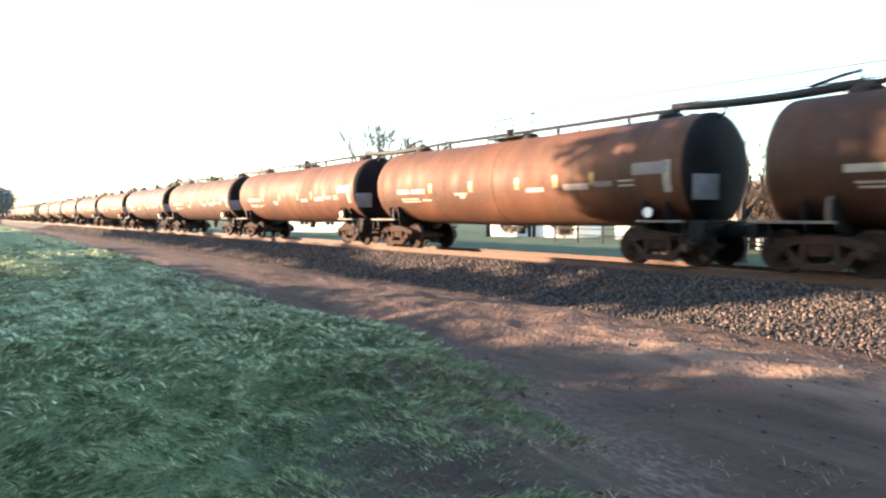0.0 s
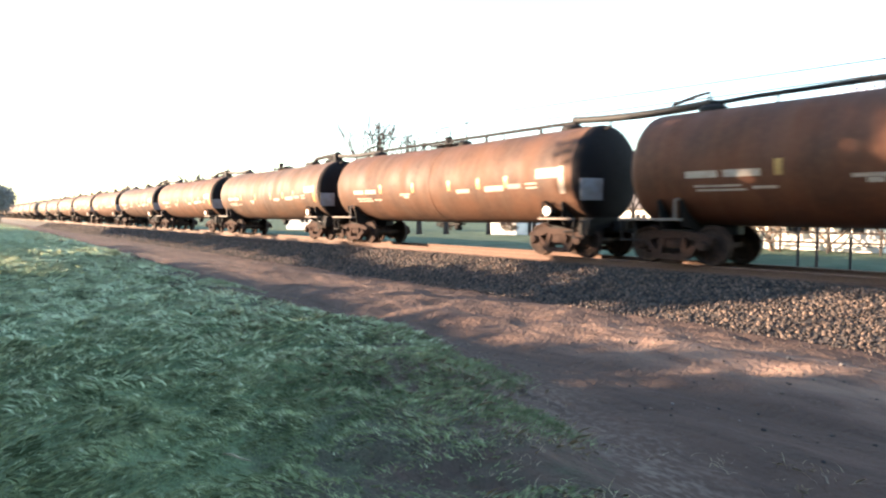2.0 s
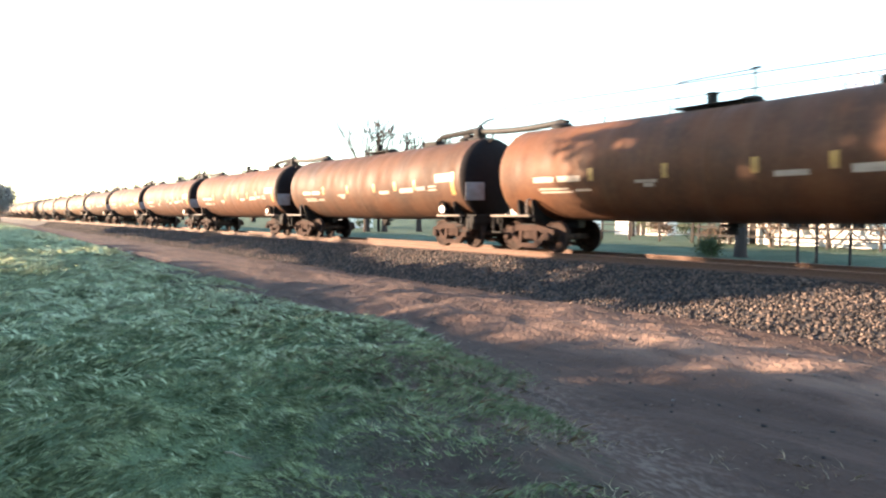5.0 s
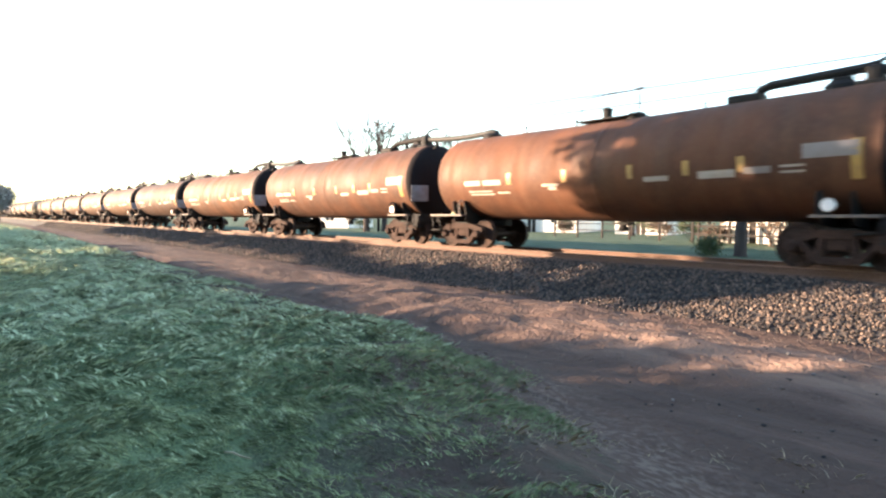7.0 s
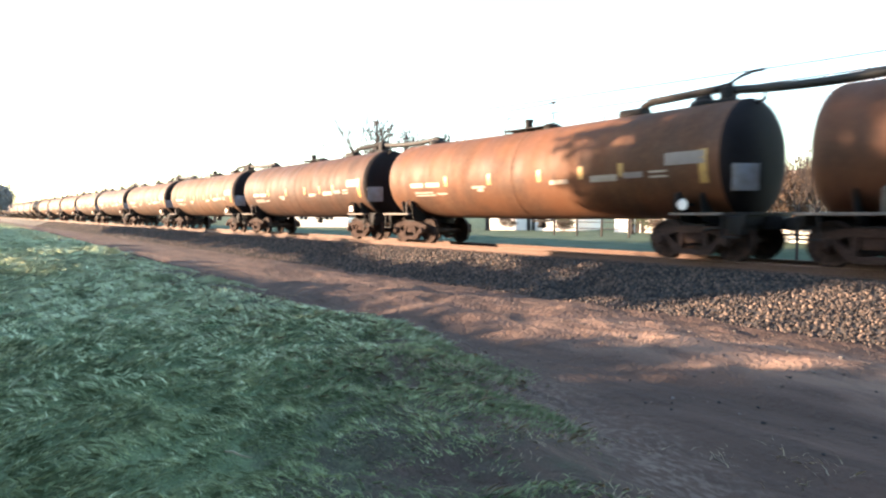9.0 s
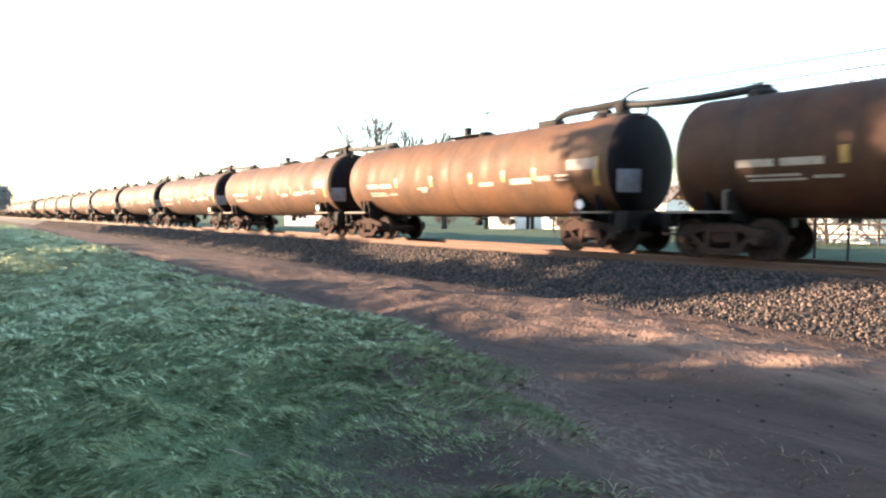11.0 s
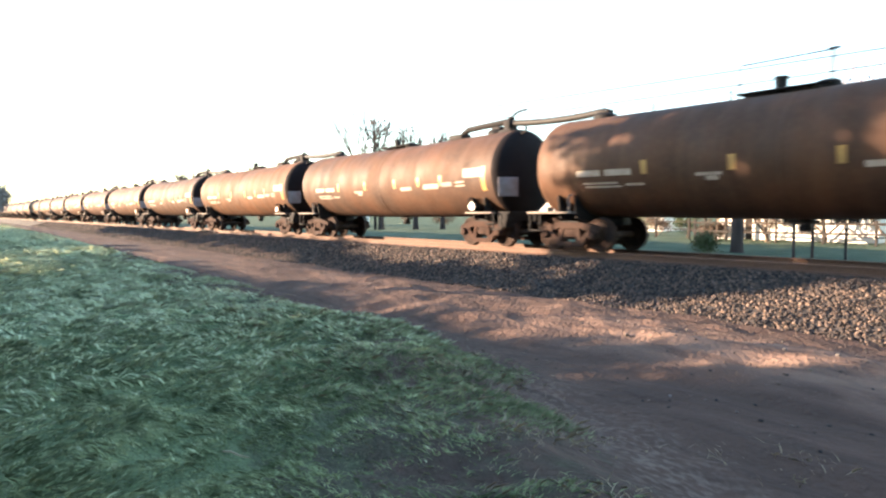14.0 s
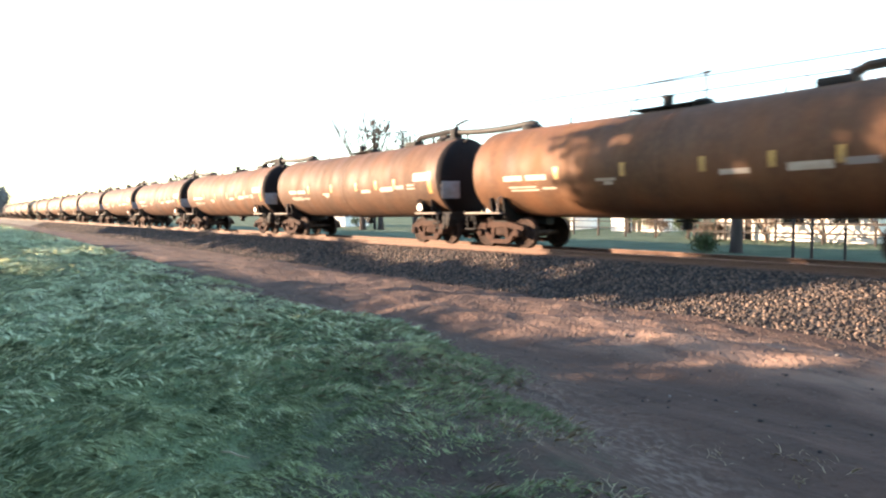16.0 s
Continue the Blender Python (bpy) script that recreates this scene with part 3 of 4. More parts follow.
blades("grass", 430000, 0.2, 10, 0.03, 0.0036, 21, GRASS, "short green lawn grass with thin patches", gap=0.1, low=-1.3, fade=1.2)
# farther blades take the paled colour, so the bank brightens with distance
blades("grass", 170000, 6, 42, 0.055, 0.013, 22, LIT_GRASS, "short green lawn grass farther along the bank", low=-2.5, gap=0.2, fade=9.0)
blades("grass", 270000, 2.2, 22, 0.028, 0.0044, 24, LIT_GRASS, "dewy grass on the bank, colour paled for skylight", edge=(-1.2, 0.2), low=-1.2, gap=0.3, fade=9.0)
blades("grass", 50000, 28, 95, 0.09, 0.045, 25, LIT_GRASS, "grass far along the bank, colour paled for skylight", edge=(-1.5, 1.0), low=-4.0, gap=0.2)
blades("dry_grass", 70000, 0.8, 34, 0.045, 0.0036, 23, STRAW, "dry straw blades at the edge of the grass", edge=(0.3, 1.5), low=2.2, gap=0.36, comb=1.2)

PEBBLE = material("pale dusty stone", (0.16, 0.135, 0.118), 0.9, 0.0, [(20, (0.12, 0.1, 0.088), 0.6)], 0.4, 40, 0.25)
for x, y, r in ((-5.30, 7.63, 0.06), (-5.99, 8.41, 0.04), (-3.44, 8.39, 0.05), (-2.88, 8.55, 0.06), (-2.82, 7.55, 0.05), (-5.17, 9.04, 0.04), (-8.49, 10.69, 0.07), (-4.79, 9.69, 0.035), (-3.51, 11.54, 0.05), (-3.48, 5.78, 0.03), (-2.80, 5.81, 0.03)):
    bm = bmesh.new()
    bmesh.ops.create_icosphere(bm, subdivisions=2, radius=r * 0.55)
    for v in bm.verts:
        v.co *= 1 + 0.35 * noise.noise(v.co * 18 + Vector((x, y, 0)))
        v.co.z *= 0.7
    ob = part("stone", bm, PEBBLE)
    ob.matrix_basis = pose(x, y, float(ground_z(np.array(x), np.array(y))) + r * 0.3, 0, 0, 40 * x)
    tagged(ob, "pale stone lying on bare earth", "stone", "stones on the dirt")
bm = bmesh.new()
tube(bm, [(-0.13, 0, 0), (-0.04, 0.012, 0.01), (0.06, -0.008, 0.012), (0.14, 0.02, 0)], [0.005, 0.008, 0.007, 0.004], 6)
stick = part("stick", bm, STRAW)
stick.matrix_basis = pose(-4.25, 1.51, float(ground_z(np.array(-4.25), np.array(1.51))) + 0.04, 0, 0, 20)
tagged(stick, "short pale stick lying in the grass", "stick")

# ---------------------------------------------------------------- tank cars
PITCH, HALF, RAD, AXLE_Z, TRUCK_X, MID_Z = 14.77, 6.35, 1.37, 0.457, 5.6, 2.31
WHEELBASE = 1.62


def tank_z(x):
    """Centre line of the tank: both halves fall slightly to the middle."""
    return MID_Z - 0.05 * (1 - abs(x) / HALF)


def shell(dx, angle, lift=0.0):
    """A place on the tank's near side: along, angle up from level in degrees, and how far it stands off."""
    r = RAD + lift
    return Vector((dx, -r * math.cos(radians(angle)), tank_z(dx) + r * math.sin(radians(angle))))


def patch(bm, x0, x1, a0, a1, lift=0.006, far=False):
    """A thin curved plate on the tank's side."""
    n, s = 4, -1 if far else 1
    cols = []
    for l in (lift, lift - 0.012):
        for x in (x0, x1):
            cols.append([bm.verts.new(Vector((p.x, p.y * s, p.z))) for p in (shell(x, a0 + (a1 - a0) * k / n, l) for k in range(n + 1))])
    o0, o1, i0, i1 = cols
    for k in range(n):
        bm.faces.new((o0[k], o1[k], o1[k + 1], o0[k + 1]))
        bm.faces.new((o0[k], o0[k + 1], i0[k + 1], i0[k])), bm.faces.new((o1[k], i1[k], i1[k + 1], o1[k + 1]))
    bm.faces.new((o0[0], i0[0], i1[0], o1[0])), bm.faces.new((o0[n], o1[n], i1[n], i0[n]))
    bmesh.ops.recalc_face_normals(bm, faces=bm.faces)
    return bm


def wheelset_mesh():
    bm = bmesh.new()
    tube(bm, [(0, -0.98, 0), (0, 0.98, 0)], 0.085, 12)
    for s in (-1, 1):
        y = s * (GAUGE / 2 + 0.03)
        lathe(bm, [(-0.06 * s, 0.08), (-0.06 * s, 0.15), (-0.01 * s, 0.2), (0.0, 0.36), (-0.05 * s, 0.4), (-0.075 * s, 0.4), (-0.075 * s, 0.485), (-0.045 * s, 0.46), (0.055 * s, 0.452),
                   (0.055 * s, 0.4), (0.03 * s, 0.37), (0.03 * s, 0.2), (0.09 * s, 0.15), (0.09 * s, 0.08)], "Y", (0, y, 0), 20)
    for a in range(6):
        for s in (-1, 1):
            p = Vector((0.27 * math.cos(a * math.pi / 3), s * (GAUGE / 2 + 0.045), 0.27 * math.sin(a * math.pi / 3)))
            box(bm, (0.035, 0.05, 0.09), p, 0, Matrix.Rotation(-a * math.pi / 3, 4, "Y"))
    return mesh_of("wheelset", bm, WHEEL)


def side_frame_mesh():
    """A cast side frame: arched top member, diagonal tension members, pedestals over the axles, an opening with springs."""
    bm = bmesh.new()
    w = WHEELBASE / 2
    outer = [(-w - 0.2, 0.1), (-w - 0.2, 0.2), (-w + 0.05, 0.26), (-0.42, 0.33), (0.42, 0.33), (w - 0.05, 0.26), (w + 0.2, 0.2), (w + 0.2, 0.1), (w + 0.1, 0.0), (w - 0.14, 0.0), (0.46, -0.28), (0.34, -0.33), (-0.34, -0.33), (-0.46, -0.28), (-w + 0.14, 0.0), (-w - 0.1, 0.0)]
    f, b = [[bm.verts.new((x, y, z)) for x, z in outer] for y in (-0.09, 0.09)]
    holes = [[(-0.22, 0.16), (0.22, 0.16), (0.26, -0.2), (-0.26, -0.2)], [(-w + 0.2, 0.1), (-0.34, 0.19), (-0.38, -0.12)], [(0.34, 0.19), (w - 0.2, 0.1), (0.38, -0.12)]]
    loops = [f] + [[bm.verts.new((x, -0.09, z)) for x, z in h] for h in holes]
    backs = [b] + [[bm.verts.new((x, 0.09, z)) for x, z in h] for h in holes]
    for group in (loops, backs):
        es = []
        for lp in group:
            for i in range(len(lp)):
                es.append(bm.edges.get((lp[i], lp[(i + 1) % len(lp)])) or bm.edges.new((lp[i], lp[(i + 1) % len(lp)])))
        bmesh.ops.triangle_fill(bm, use_beauty=True, use_dissolve=False, edges=es)
    for lf, lb in zip(loops, backs):
        for i in range(len(lf)):
            j = (i + 1) % len(lf)
            bm.faces.new((lf[i], lf[j], lb[j], lb[i]))
    bmesh.ops.recalc_face_normals(bm, faces=bm.faces)
    for s in (-1, 1):
        lathe(bm, [(-0.2, 0.0), (-0.2, 0.09), (-0.17, 0.12), (0.0, 0.12)], "Y", (s * w, 0, 0), 16)
    return mesh_of("side_frame", bm, STEEL, False)


def spring_mesh():
    bm = bmesh.new()
    tube(bm, [(0.055 * math.cos(a), 0.055 * math.sin(a), -0.2 + 0.28 * a / (10 * math.pi)) for a in (i * math.pi / 2 for i in range(21))], 0.014, 4)
    return mesh_of("spring", bm, BLACK)


WHEELSET, SIDE_FRAME, SPRING = wheelset_mesh(), side_frame_mesh(), spring_mesh()


def truck(parent, x):
    """A two-axle truck: bolster with two side frames, springs and wheelsets under it."""
    bm = bmesh.new()
    box(bm, (0.42, 2.1, 0.24), (0, 0, 0.5), 0.03)
    lathe(bm, [(0.6, 0.0), (0.6, 0.22), (0.74, 0.22), (0.74, 0.0)], "Z", (0, 0, 0), 16)
    ob = part("truck", bm, STEEL, parent, "rusty cast steel four-wheel truck")
    ob.matrix_basis = pose(x, 0, 0)
    for s in (-1, 1):
        shared("side_frame", SIDE_FRAME, pose(0, s * 0.99, AXLE_Z, 0, 0, 0 if s < 0 else 180), ob)
        for dx in (-0.13, 0.0, 0.13):
            shared("spring", SPRING, pose(dx, s * 0.99, AXLE_Z + 0.05), ob)
    for s in (-1, 1):
        shared("wheelset", WHEELSET, pose(s * WHEELBASE / 2, 0, AXLE_Z), ob)
    bm = bmesh.new()
    for s in (-1, 1):
        tube(bm, [(s * 0.42, -0.85, 0.36), (s * 0.42, 0.85, 0.36)], 0.06, 6)
        for q in (-1, 1):
            box(bm, (0.07, 0.1, 0.34), (s * 0.41, q * 0.75, 0.42), 0.01)
    part("brake_beam", bm, BLACK, ob)
    return ob


def hose_points(a, b, sag):
    a, b = Vector(a), Vector(b)
    return [a.lerp(b, t / 10) - Vector((0, 0, sag * 4 * (t / 10) * (1 - t / 10))) for t in range(11)]


def tank_car(kind):
    """A tank car, its origin on the rails under its middle; kind 0 has one long pipe over the tank, kind 1 a short pipe and a railed hatch."""
    car = new("tank_car")
    # tank with dished ends and weld seams
    bm = bmesh.new()
    prof = [(-HALF - 0.5, 0.0)] + [(-HALF - 0.5 * math.cos(a) ** 0.8, RAD * math.sin(a) ** 0.8) for a in (radians(4 + 86 * k / 16) for k in range(17))]
    prof[-1] = (-HALF, RAD)
    left = prof[:]
    body = []
    for s in (-5.92, -2.96, 0.0, 2.96, 5.92):
        tall = 0.012 if s == 0.0 else 0.003
        body += [(s - 0.09, RAD), (s - 0.03, RAD), (s - 0.012, RAD + tall), (s + 0.012, RAD + tall), (s + 0.03, RAD), (s + 0.09, RAD)]
    lathe(bm, left + body + [(HALF - 0.06, RAD), (HALF, RAD)], "X", (0, 0, 0), 44)
    for v in bm.verts:
        v.co.z += tank_z(max(-HALF, min(HALF, v.co.x)))
    part("tank", bm, TANK, car, "brown weathered steel tank with welded seams")
    # only the leading end is near-black; the trailing end keeps the tank brown
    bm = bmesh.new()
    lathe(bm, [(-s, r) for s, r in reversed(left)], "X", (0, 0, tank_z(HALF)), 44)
    part("tank_end", bm, HEAD, car, "near-black dished tank end")
    # sills, saddles, couplers
    for s in (-1, 1):
        bm = bmesh.new()
        box(bm, (2.68, 0.34, 0.3), (s * 5.83, 0, 0.86), 0.02)
        box(bm, (0.06, 2.31, 0.24), (s * 6.80, 0, 0.93), 0.01)
        part("stub_sill", bm, BLACK, car)
        bm = bmesh.new()
        for q in (-1, 1):
            for dx in (-0.28, 0.28):
                vs = [(0.12, 0.78), (1.12, 0.9), (1.22, 1.5), (1.12, 1.55), (0.8, 1.22), (0.4, 1.02), (0.12, 0.98)]
                a, b = [[bm.verts.new((s * TRUCK_X + dx + e, q * y, z)) for y, z in vs] for e in (-0.02, 0.02)]
                bm.faces.new(a), bm.faces.new(b[::-1])
                for k in range(len(vs)):
                    bm.faces.new((a[k], b[k], b[(k + 1) % len(vs)], a[(k + 1) % len(vs)]))
        bmesh.ops.recalc_face_normals(bm, faces=bm.faces)
        box(bm, (0.62, 2.13, 0.05), (s * TRUCK_X, 0, 0.8), 0.01)
        part("saddle", bm, BLACK, car, smooth=False)
        bm = bmesh.new()
        box(bm, (0.5, 0.16, 0.2), (s * 7.12, 0, 0.84), 0.03)
        box(bm, (0.26, 0.36, 0.3), (s * 7.34, s * 0.04, 0.84), 0.06)
        part("coupler", bm, BLACK, car)
        truck(car, s * TRUCK_X)
        # end platform with steps and grab irons
        for q in (-1, 1):
            part("step_plate", box(bmesh.new(), (1.62 if s < 0 else 1.2, 0.22, 0.06), (s * (6.06 if s < 0 else 5.8), q * 1.3, 1.06), 0.01), GALV, car, "grey steel step plate")
        part("end_walkway", box(bmesh.new(), (0.5, 2.22, 0.05), (s * 6.66, 0, 1.07), 0.01), GALV if s < 0 else BLACK, car)
        if s > 0:
            # brake gear hangs under the leading end
            bm = bmesh.new()
            lathe(bm, [(6.2, 0.0), (6.2, 0.2), (6.28, 0.24), (6.7, 0.24), (6.78, 0.2), (6.78, 0.0)], "X", (0, -0.62, 0.82), 16)
            box(bm, (0.5, 0.9, 0.1), (6.5, -0.45, 1.0), 0.02)
            box(bm, (0.34, 0.34, 0.42), (6.62, -1.0, 0.82), 0.04)
            tube(bm, [(6.3, -1.12, 0.75), (5.9, -1.12, 0.7)], 0.035, 6)
            part("brake_gear", bm, BLACK, car, "grimy black brake cylinder and reservoir")
        for q in (-1, 1):
            bm = bmesh.new()
            tube(bm, [(s * 5.35, q * 1.38, 1.08), (s * 5.35, q * 1.38, 1.5), (s * 5.35, q * 1.24, 1.54)], 0.035, 6)
            part("grab_iron", bm, GALV if s < 0 else BLACK, car)
            bm = bmesh.new()
            for dx in (6.43, 6.80):
                box(bm, (0.04, 0.04, 0.5), (s * dx, q * 1.34, 0.8), 0.008)
            box(bm, (0.44, 0.1, 0.04), (s * 6.61, q * 1.34, 0.56), 0.008)
            part("step", bm, BLACK, car)
    # bottom outlet
    bm = bmesh.new()
    lathe(bm, [(0.62, 0.0), (0.62, 0.12), (0.7, 0.16), (0.78, 0.12), (0.98, 0.12)], "Z", (0, 0, 0), 14)
    box(bm, (0.5, 0.3, 0.07), (0, 0, 0.84), 0.02)
    part("bottom_outlet", bm, BLACK, car)
    # brake gear on the near side at the leading end, with a round white reflector
    bm = bmesh.new()
    tube(bm, [(5.56, -1.0, 1.27), (5.56, -1.43, 1.27)], 0.04, 6)
    part("reflector_bracket", bm, BLACK, car)
    bm = bmesh.new()
    lathe(bm, [(0, 0.0), (0.0, 0.125), (0.02, 0.13), (0.035, 0.1), (0.04, 0.0)], "Y", (5.56, -1.46, 1.27), 20)
    part("reflector", bm, DISC, car, "round white reflector disc")
    # lettering bars, reflective strips, placards
    for x0, x1, a0, a1, mat, nm in (
            (-5.13, -4.39, -13, -6.5, WHITE, "lettering"), (-4.25, -3.47, -13, -6.5, WHITE, "lettering"), (-4.95, -3.89, -22, -20, WHITE, "lettering"), (-4.90, -3.79, -26, -24, WHITE, "lettering"), (-3.65, -3.15, -24.5, -22, WHITE, "lettering"),
            (-1.80, -1.20, -17, -14, WHITE, "lettering"), (-1.57, -1.29, -21.5, -17.5, WHITE, "lettering"), (1.48, 2.13, -17, -12, WHITE, "lettering"), (2.87, 3.70, -17, -10, WHITE, "placard"), (3.89, 4.44, -15, -9, PANEL, "placard"), (4.62, 5.09, -16, -14, WHITE, "lettering"), (4.62, 5.09, -11, -9, WHITE, "lettering"),
            (5.04, 6.01, -5, 7, PANEL, "placard")):
        part(nm, patch(bmesh.new(), x0, x1, a0, a1), mat, car)
    for x in (-3.19, -1.06, 1.02, 2.50, 3.75):
        part("reflective_strip", patch(bmesh.new(), x, x + 0.16, -13, 1), YELLOW, car)
    part("reflective_strip", patch(bmesh.new(), 5.88, 6.07, -24, 8), YELLOW if kind else WHITE, car)
    bm = bmesh.new()
    box(bm, (0.03, 0.62, 0.58), (HALF + 0.43, -1.05, 1.85), 0.005, Matrix.Rotation(radians(-30), 4, "Z"))
    part("end_placard", bm, PALE, car, "pale grey placard on the tank end")
    # fittings on top
    top = MID_Z + RAD
    bm = bmesh.new()
    lathe(bm, [(top - 0.14, 0.13), (top + 0.28, 0.13), (top + 0.29, 0.155), (top + 0.33, 0.155), (top + 0.35, 0.0)], "Z", (-0.58, 0, 0), 18)
    part("hatch", bm, BLACK, car, "black round filling hatch")
    bm = bmesh.new()
    lathe(bm, [(top - 0.12, 0.25), (top + 0.06, 0.25), (top + 0.1, 0.2), (top + 0.12, 0.0)], "Z", (0.36, 0, 0), 18)
    part("valve_cover", bm, BLACK, car)
    bm = bmesh.new()
    tube(bm, [(0.43, 0, top - 0.1), (0.43, 0, top + 0.74)], 0.026, 6)
    tube(bm, [(0.33, 0, top + 0.74), (0.55, 0, top + 0.74)], 0.03, 6)
    part("vent_pipe", bm, BLACK, car, "thin black vent pipe with a cross top")
    if kind:
        bm = bmesh.new()
        tube(bm, [(0.43, 0, top + 0.72), (-1.45, 0, top + 0.72), (-1.5, 0, top + 0.68), (-1.5, 0, top - 0.05)], 0.016, 6)
        part("guard_rail", bm, BLACK, car, "thin black guard rail over the hatch")
    for x, h in ((-1.75, 0.22), (-3.79, 0.2), (2.22, 0.14)):
        bm = bmesh.new()
        tube(bm, [(x, 0.1, top - 0.1), (x, 0.1, top + h)], 0.03, 6)
        part("vent_stub", bm, BLACK, car)
    for s in (-1, 1):
        bm = bmesh.new()
        lathe(bm, [(top - 0.15, 0.34), (top + 0.04, 0.34), (top + 0.11, 0.26), (top + 0.14, 0.0)], "Z", (s * 5.23, 0, 0), 18)
        box(bm, (0.4, 0.24, 0.18), (s * 5.23, 0, top + 0.13), 0.05)
        part("hose_valve", bm, BLACK, car)
    if kind == 0:
        bm = bmesh.new()
        tube(bm, [(-5.23, 0, top + 0.16), (-4.25, 0, top + 0.19), (4.62, 0, top + 0.19), (5.27, 0, top + 0.18)], 0.055, 8)
        part("top_pipe", bm, BLACK, car, "long black pipe along the tank top")
        for x in (1.48, 3.98):
            part("pipe_post", box(bmesh.new(), (0.08, 0.1, 0.28), (x, 0, top + 0.03), 0.02), BLACK, car)
        bm = bmesh.new()
        tube(bm, [(-1.05, -0.2, top - 0.05), (-1.05, -0.2, top + 0.6), (-1.0, -0.2, top + 0.64), (-0.3, -0.2, top + 0.66), (-0.25, -0.2, top + 0.62), (-0.25, -0.2, top - 0.05)], 0.022, 6)
        part("guard_rail", bm, BLACK, car, "thin black guard hoop beside the hatch")
        bm = bmesh.new()
        box(bm, (1.7, 0.62, 0.04), (-0.5, 0, top + 0.05), 0.01)
        part("walkway", bm, BLACK, car)
    else:
        bm = bmesh.new()
        tube(bm, [(3.52, 0, top + 0.14), (3.79, 0, top + 0.27), (5.64, 0, top + 0.33), (5.92, 0, top + 0.34)], [0.11, 0.1, 0.1, 0.12], 8)
        box(bm, (0.75, 0.45, 0.2), (3.28, 0, top + 0.04), 0.05)
        part("top_pipe", bm, BLACK, car, "short black pipe to the tank end")
        bm = bmesh.new()
        box(bm, (0.3, 0.42, 0.5), (5.83, 0, top + 0.1), 0.08)
        box(bm, (0.62, 0.5, 0.16), (5.78, 0, top - 0.02), 0.05)
        part("pipe_fitting", bm, BLACK, car)
        bm = bmesh.new()
        box(bm, (2.0, 0.6, 0.035), (-0.45, 0, top + 0.03), 0.01)
        part("walkway", bm, BLACK, car)
    # lever, drip bar, and the hose to the next car
    bm = bmesh.new()
    if kind:
        tube(bm, [(5.83, -0.1, top + 0.28), (5.92, -0.12, top + 0.4), (6.20, -0.15, top + 0.52), (6.48, -0.18, top + 0.57), (6.75, -0.2, top + 0.57)], 0.035, 6)
    else:
        tube(bm, [(-5.27, -0.1, top + 0.15), (-5.29, -0.1, top + 0.42), (-5.64, -0.15, top + 0.36), (-6.20, -0.2, top + 0.22)], 0.04, 6)
    part("valve_lever", bm, BLACK, car)
    bm = bmesh.new()
    tube(bm, [(5.92, -0.3, top - 0.03), (6.66, -0.3, top - 0.16), (6.80, -0.3, top - 0.1), (6.80, -0.3, top + 0.06)], 0.04, 6)
    part("hose_hook", bm, BLACK, car)
    bm = bmesh.new()
    x1 = PITCH - 5.23
    tube(bm, hose_points((5.92 if kind else 5.27, 0, top + 0.26), (x1, 0, top + 0.18), 0.08), 0.1, 10)
    part("hose", bm, RUBBER, car, "thick dusty rubber hose to the next car")
    return car


AT, SPEED, GAIN = -100.37, 13.29, 0.0085    # place of car 0 and speed at 8 s, and half the gain of speed


def gone(t):
    """How far the train has run since 8 s."""
    return SPEED * (t - 8) + GAIN * (t - 8) ** 2

# paint of each car: reddish brown, tan, greyed and dark ones follow each other
SHADES = ((1.0, 1.0, 1.0), (1.1, 1.15, 1.1), (0.9, 0.92, 0.9), (1.05, 1.1, 1.05))
TINTS = {14: (0.75, 0.72, 0.72), 13: (1.1, 1.0, 0.95), 12: (1.15, 0.98, 0.9), 11: (1.0, 1.08, 1.15), 10: (1.05, 1.22, 1.3), 9: (1.15, 1.08, 0.95), 8: (0.82, 0.84, 0.82), 7: (1.1, 1.0, 0.9), 6: (1.05, 0.97, 0.9),
         5: (1.2, 1.12, 0.95), 4: (0.75, 0.75, 0.72), 3: (1.1, 1.2, 1.1), 2: (1.05, 1.12, 1.05), 1: (0.9, 0.98, 0.98), 0: (0.88, 0.98, 1.02), -1: (1.2, 1.2, 1.02), -2: (0.95, 1.05, 1.05)}
cars = []
models = [tank_car(0), tank_car(1)]
for k in range(-22, 17):
    kind = 0 if k >= 11 else 1
    if models[kind] not in cars:
        ob = models[kind]
    else:
        ob = copy_thing(models[kind], Matrix())
    tagged(ob, "brown weathered railway tank car on rusty trucks", "tank car", "train of tank cars")
    ob["run"] = k
    for o in ob.children:
        if o.name.startswith("tank") and not o.name.startswith("tank_end"):
            o.color = (*TINTS.get(k, SHADES[k % 4]), 1)
    cars.append(ob)
# ---------------------------------------------------------------- trees


def branch(bm, rng, p, d, length, r, depth, tips, splits=3, fine=0.012):
    n = 4 if depth else 3
    pts, rad, q, v = [p], [r], p.copy(), d.copy()
    for i in range(n):
        v = (v + Vector((rng.uniform(-1, 1), rng.uniform(-1, 1), rng.uniform(-0.5, 0.8))) * 0.22).normalized()
        q = q + v * (length / n)
        pts.append(q.copy()), rad.append(r * (1 - 0.55 * (i + 1) / n))
    tube(bm, pts, rad, 6 if depth > 2 else 4 if depth else 3, False)
    if depth == 0:
        tips.append(q)
        return
    for i in range(splits):
        at = pts[-1] if i == 0 else pts[rng.randint(2, n)]
        w = (v + Vector((rng.uniform(-1, 1), rng.uniform(-1, 1), rng.uniform(-0.3, 0.9))) * (0.35 if i == 0 else 0.85)).normalized()
        branch(bm, rng, at, w, length * rng.uniform(0.6, 0.82), max(r * 0.5, fine), depth - 1, tips, splits, fine)


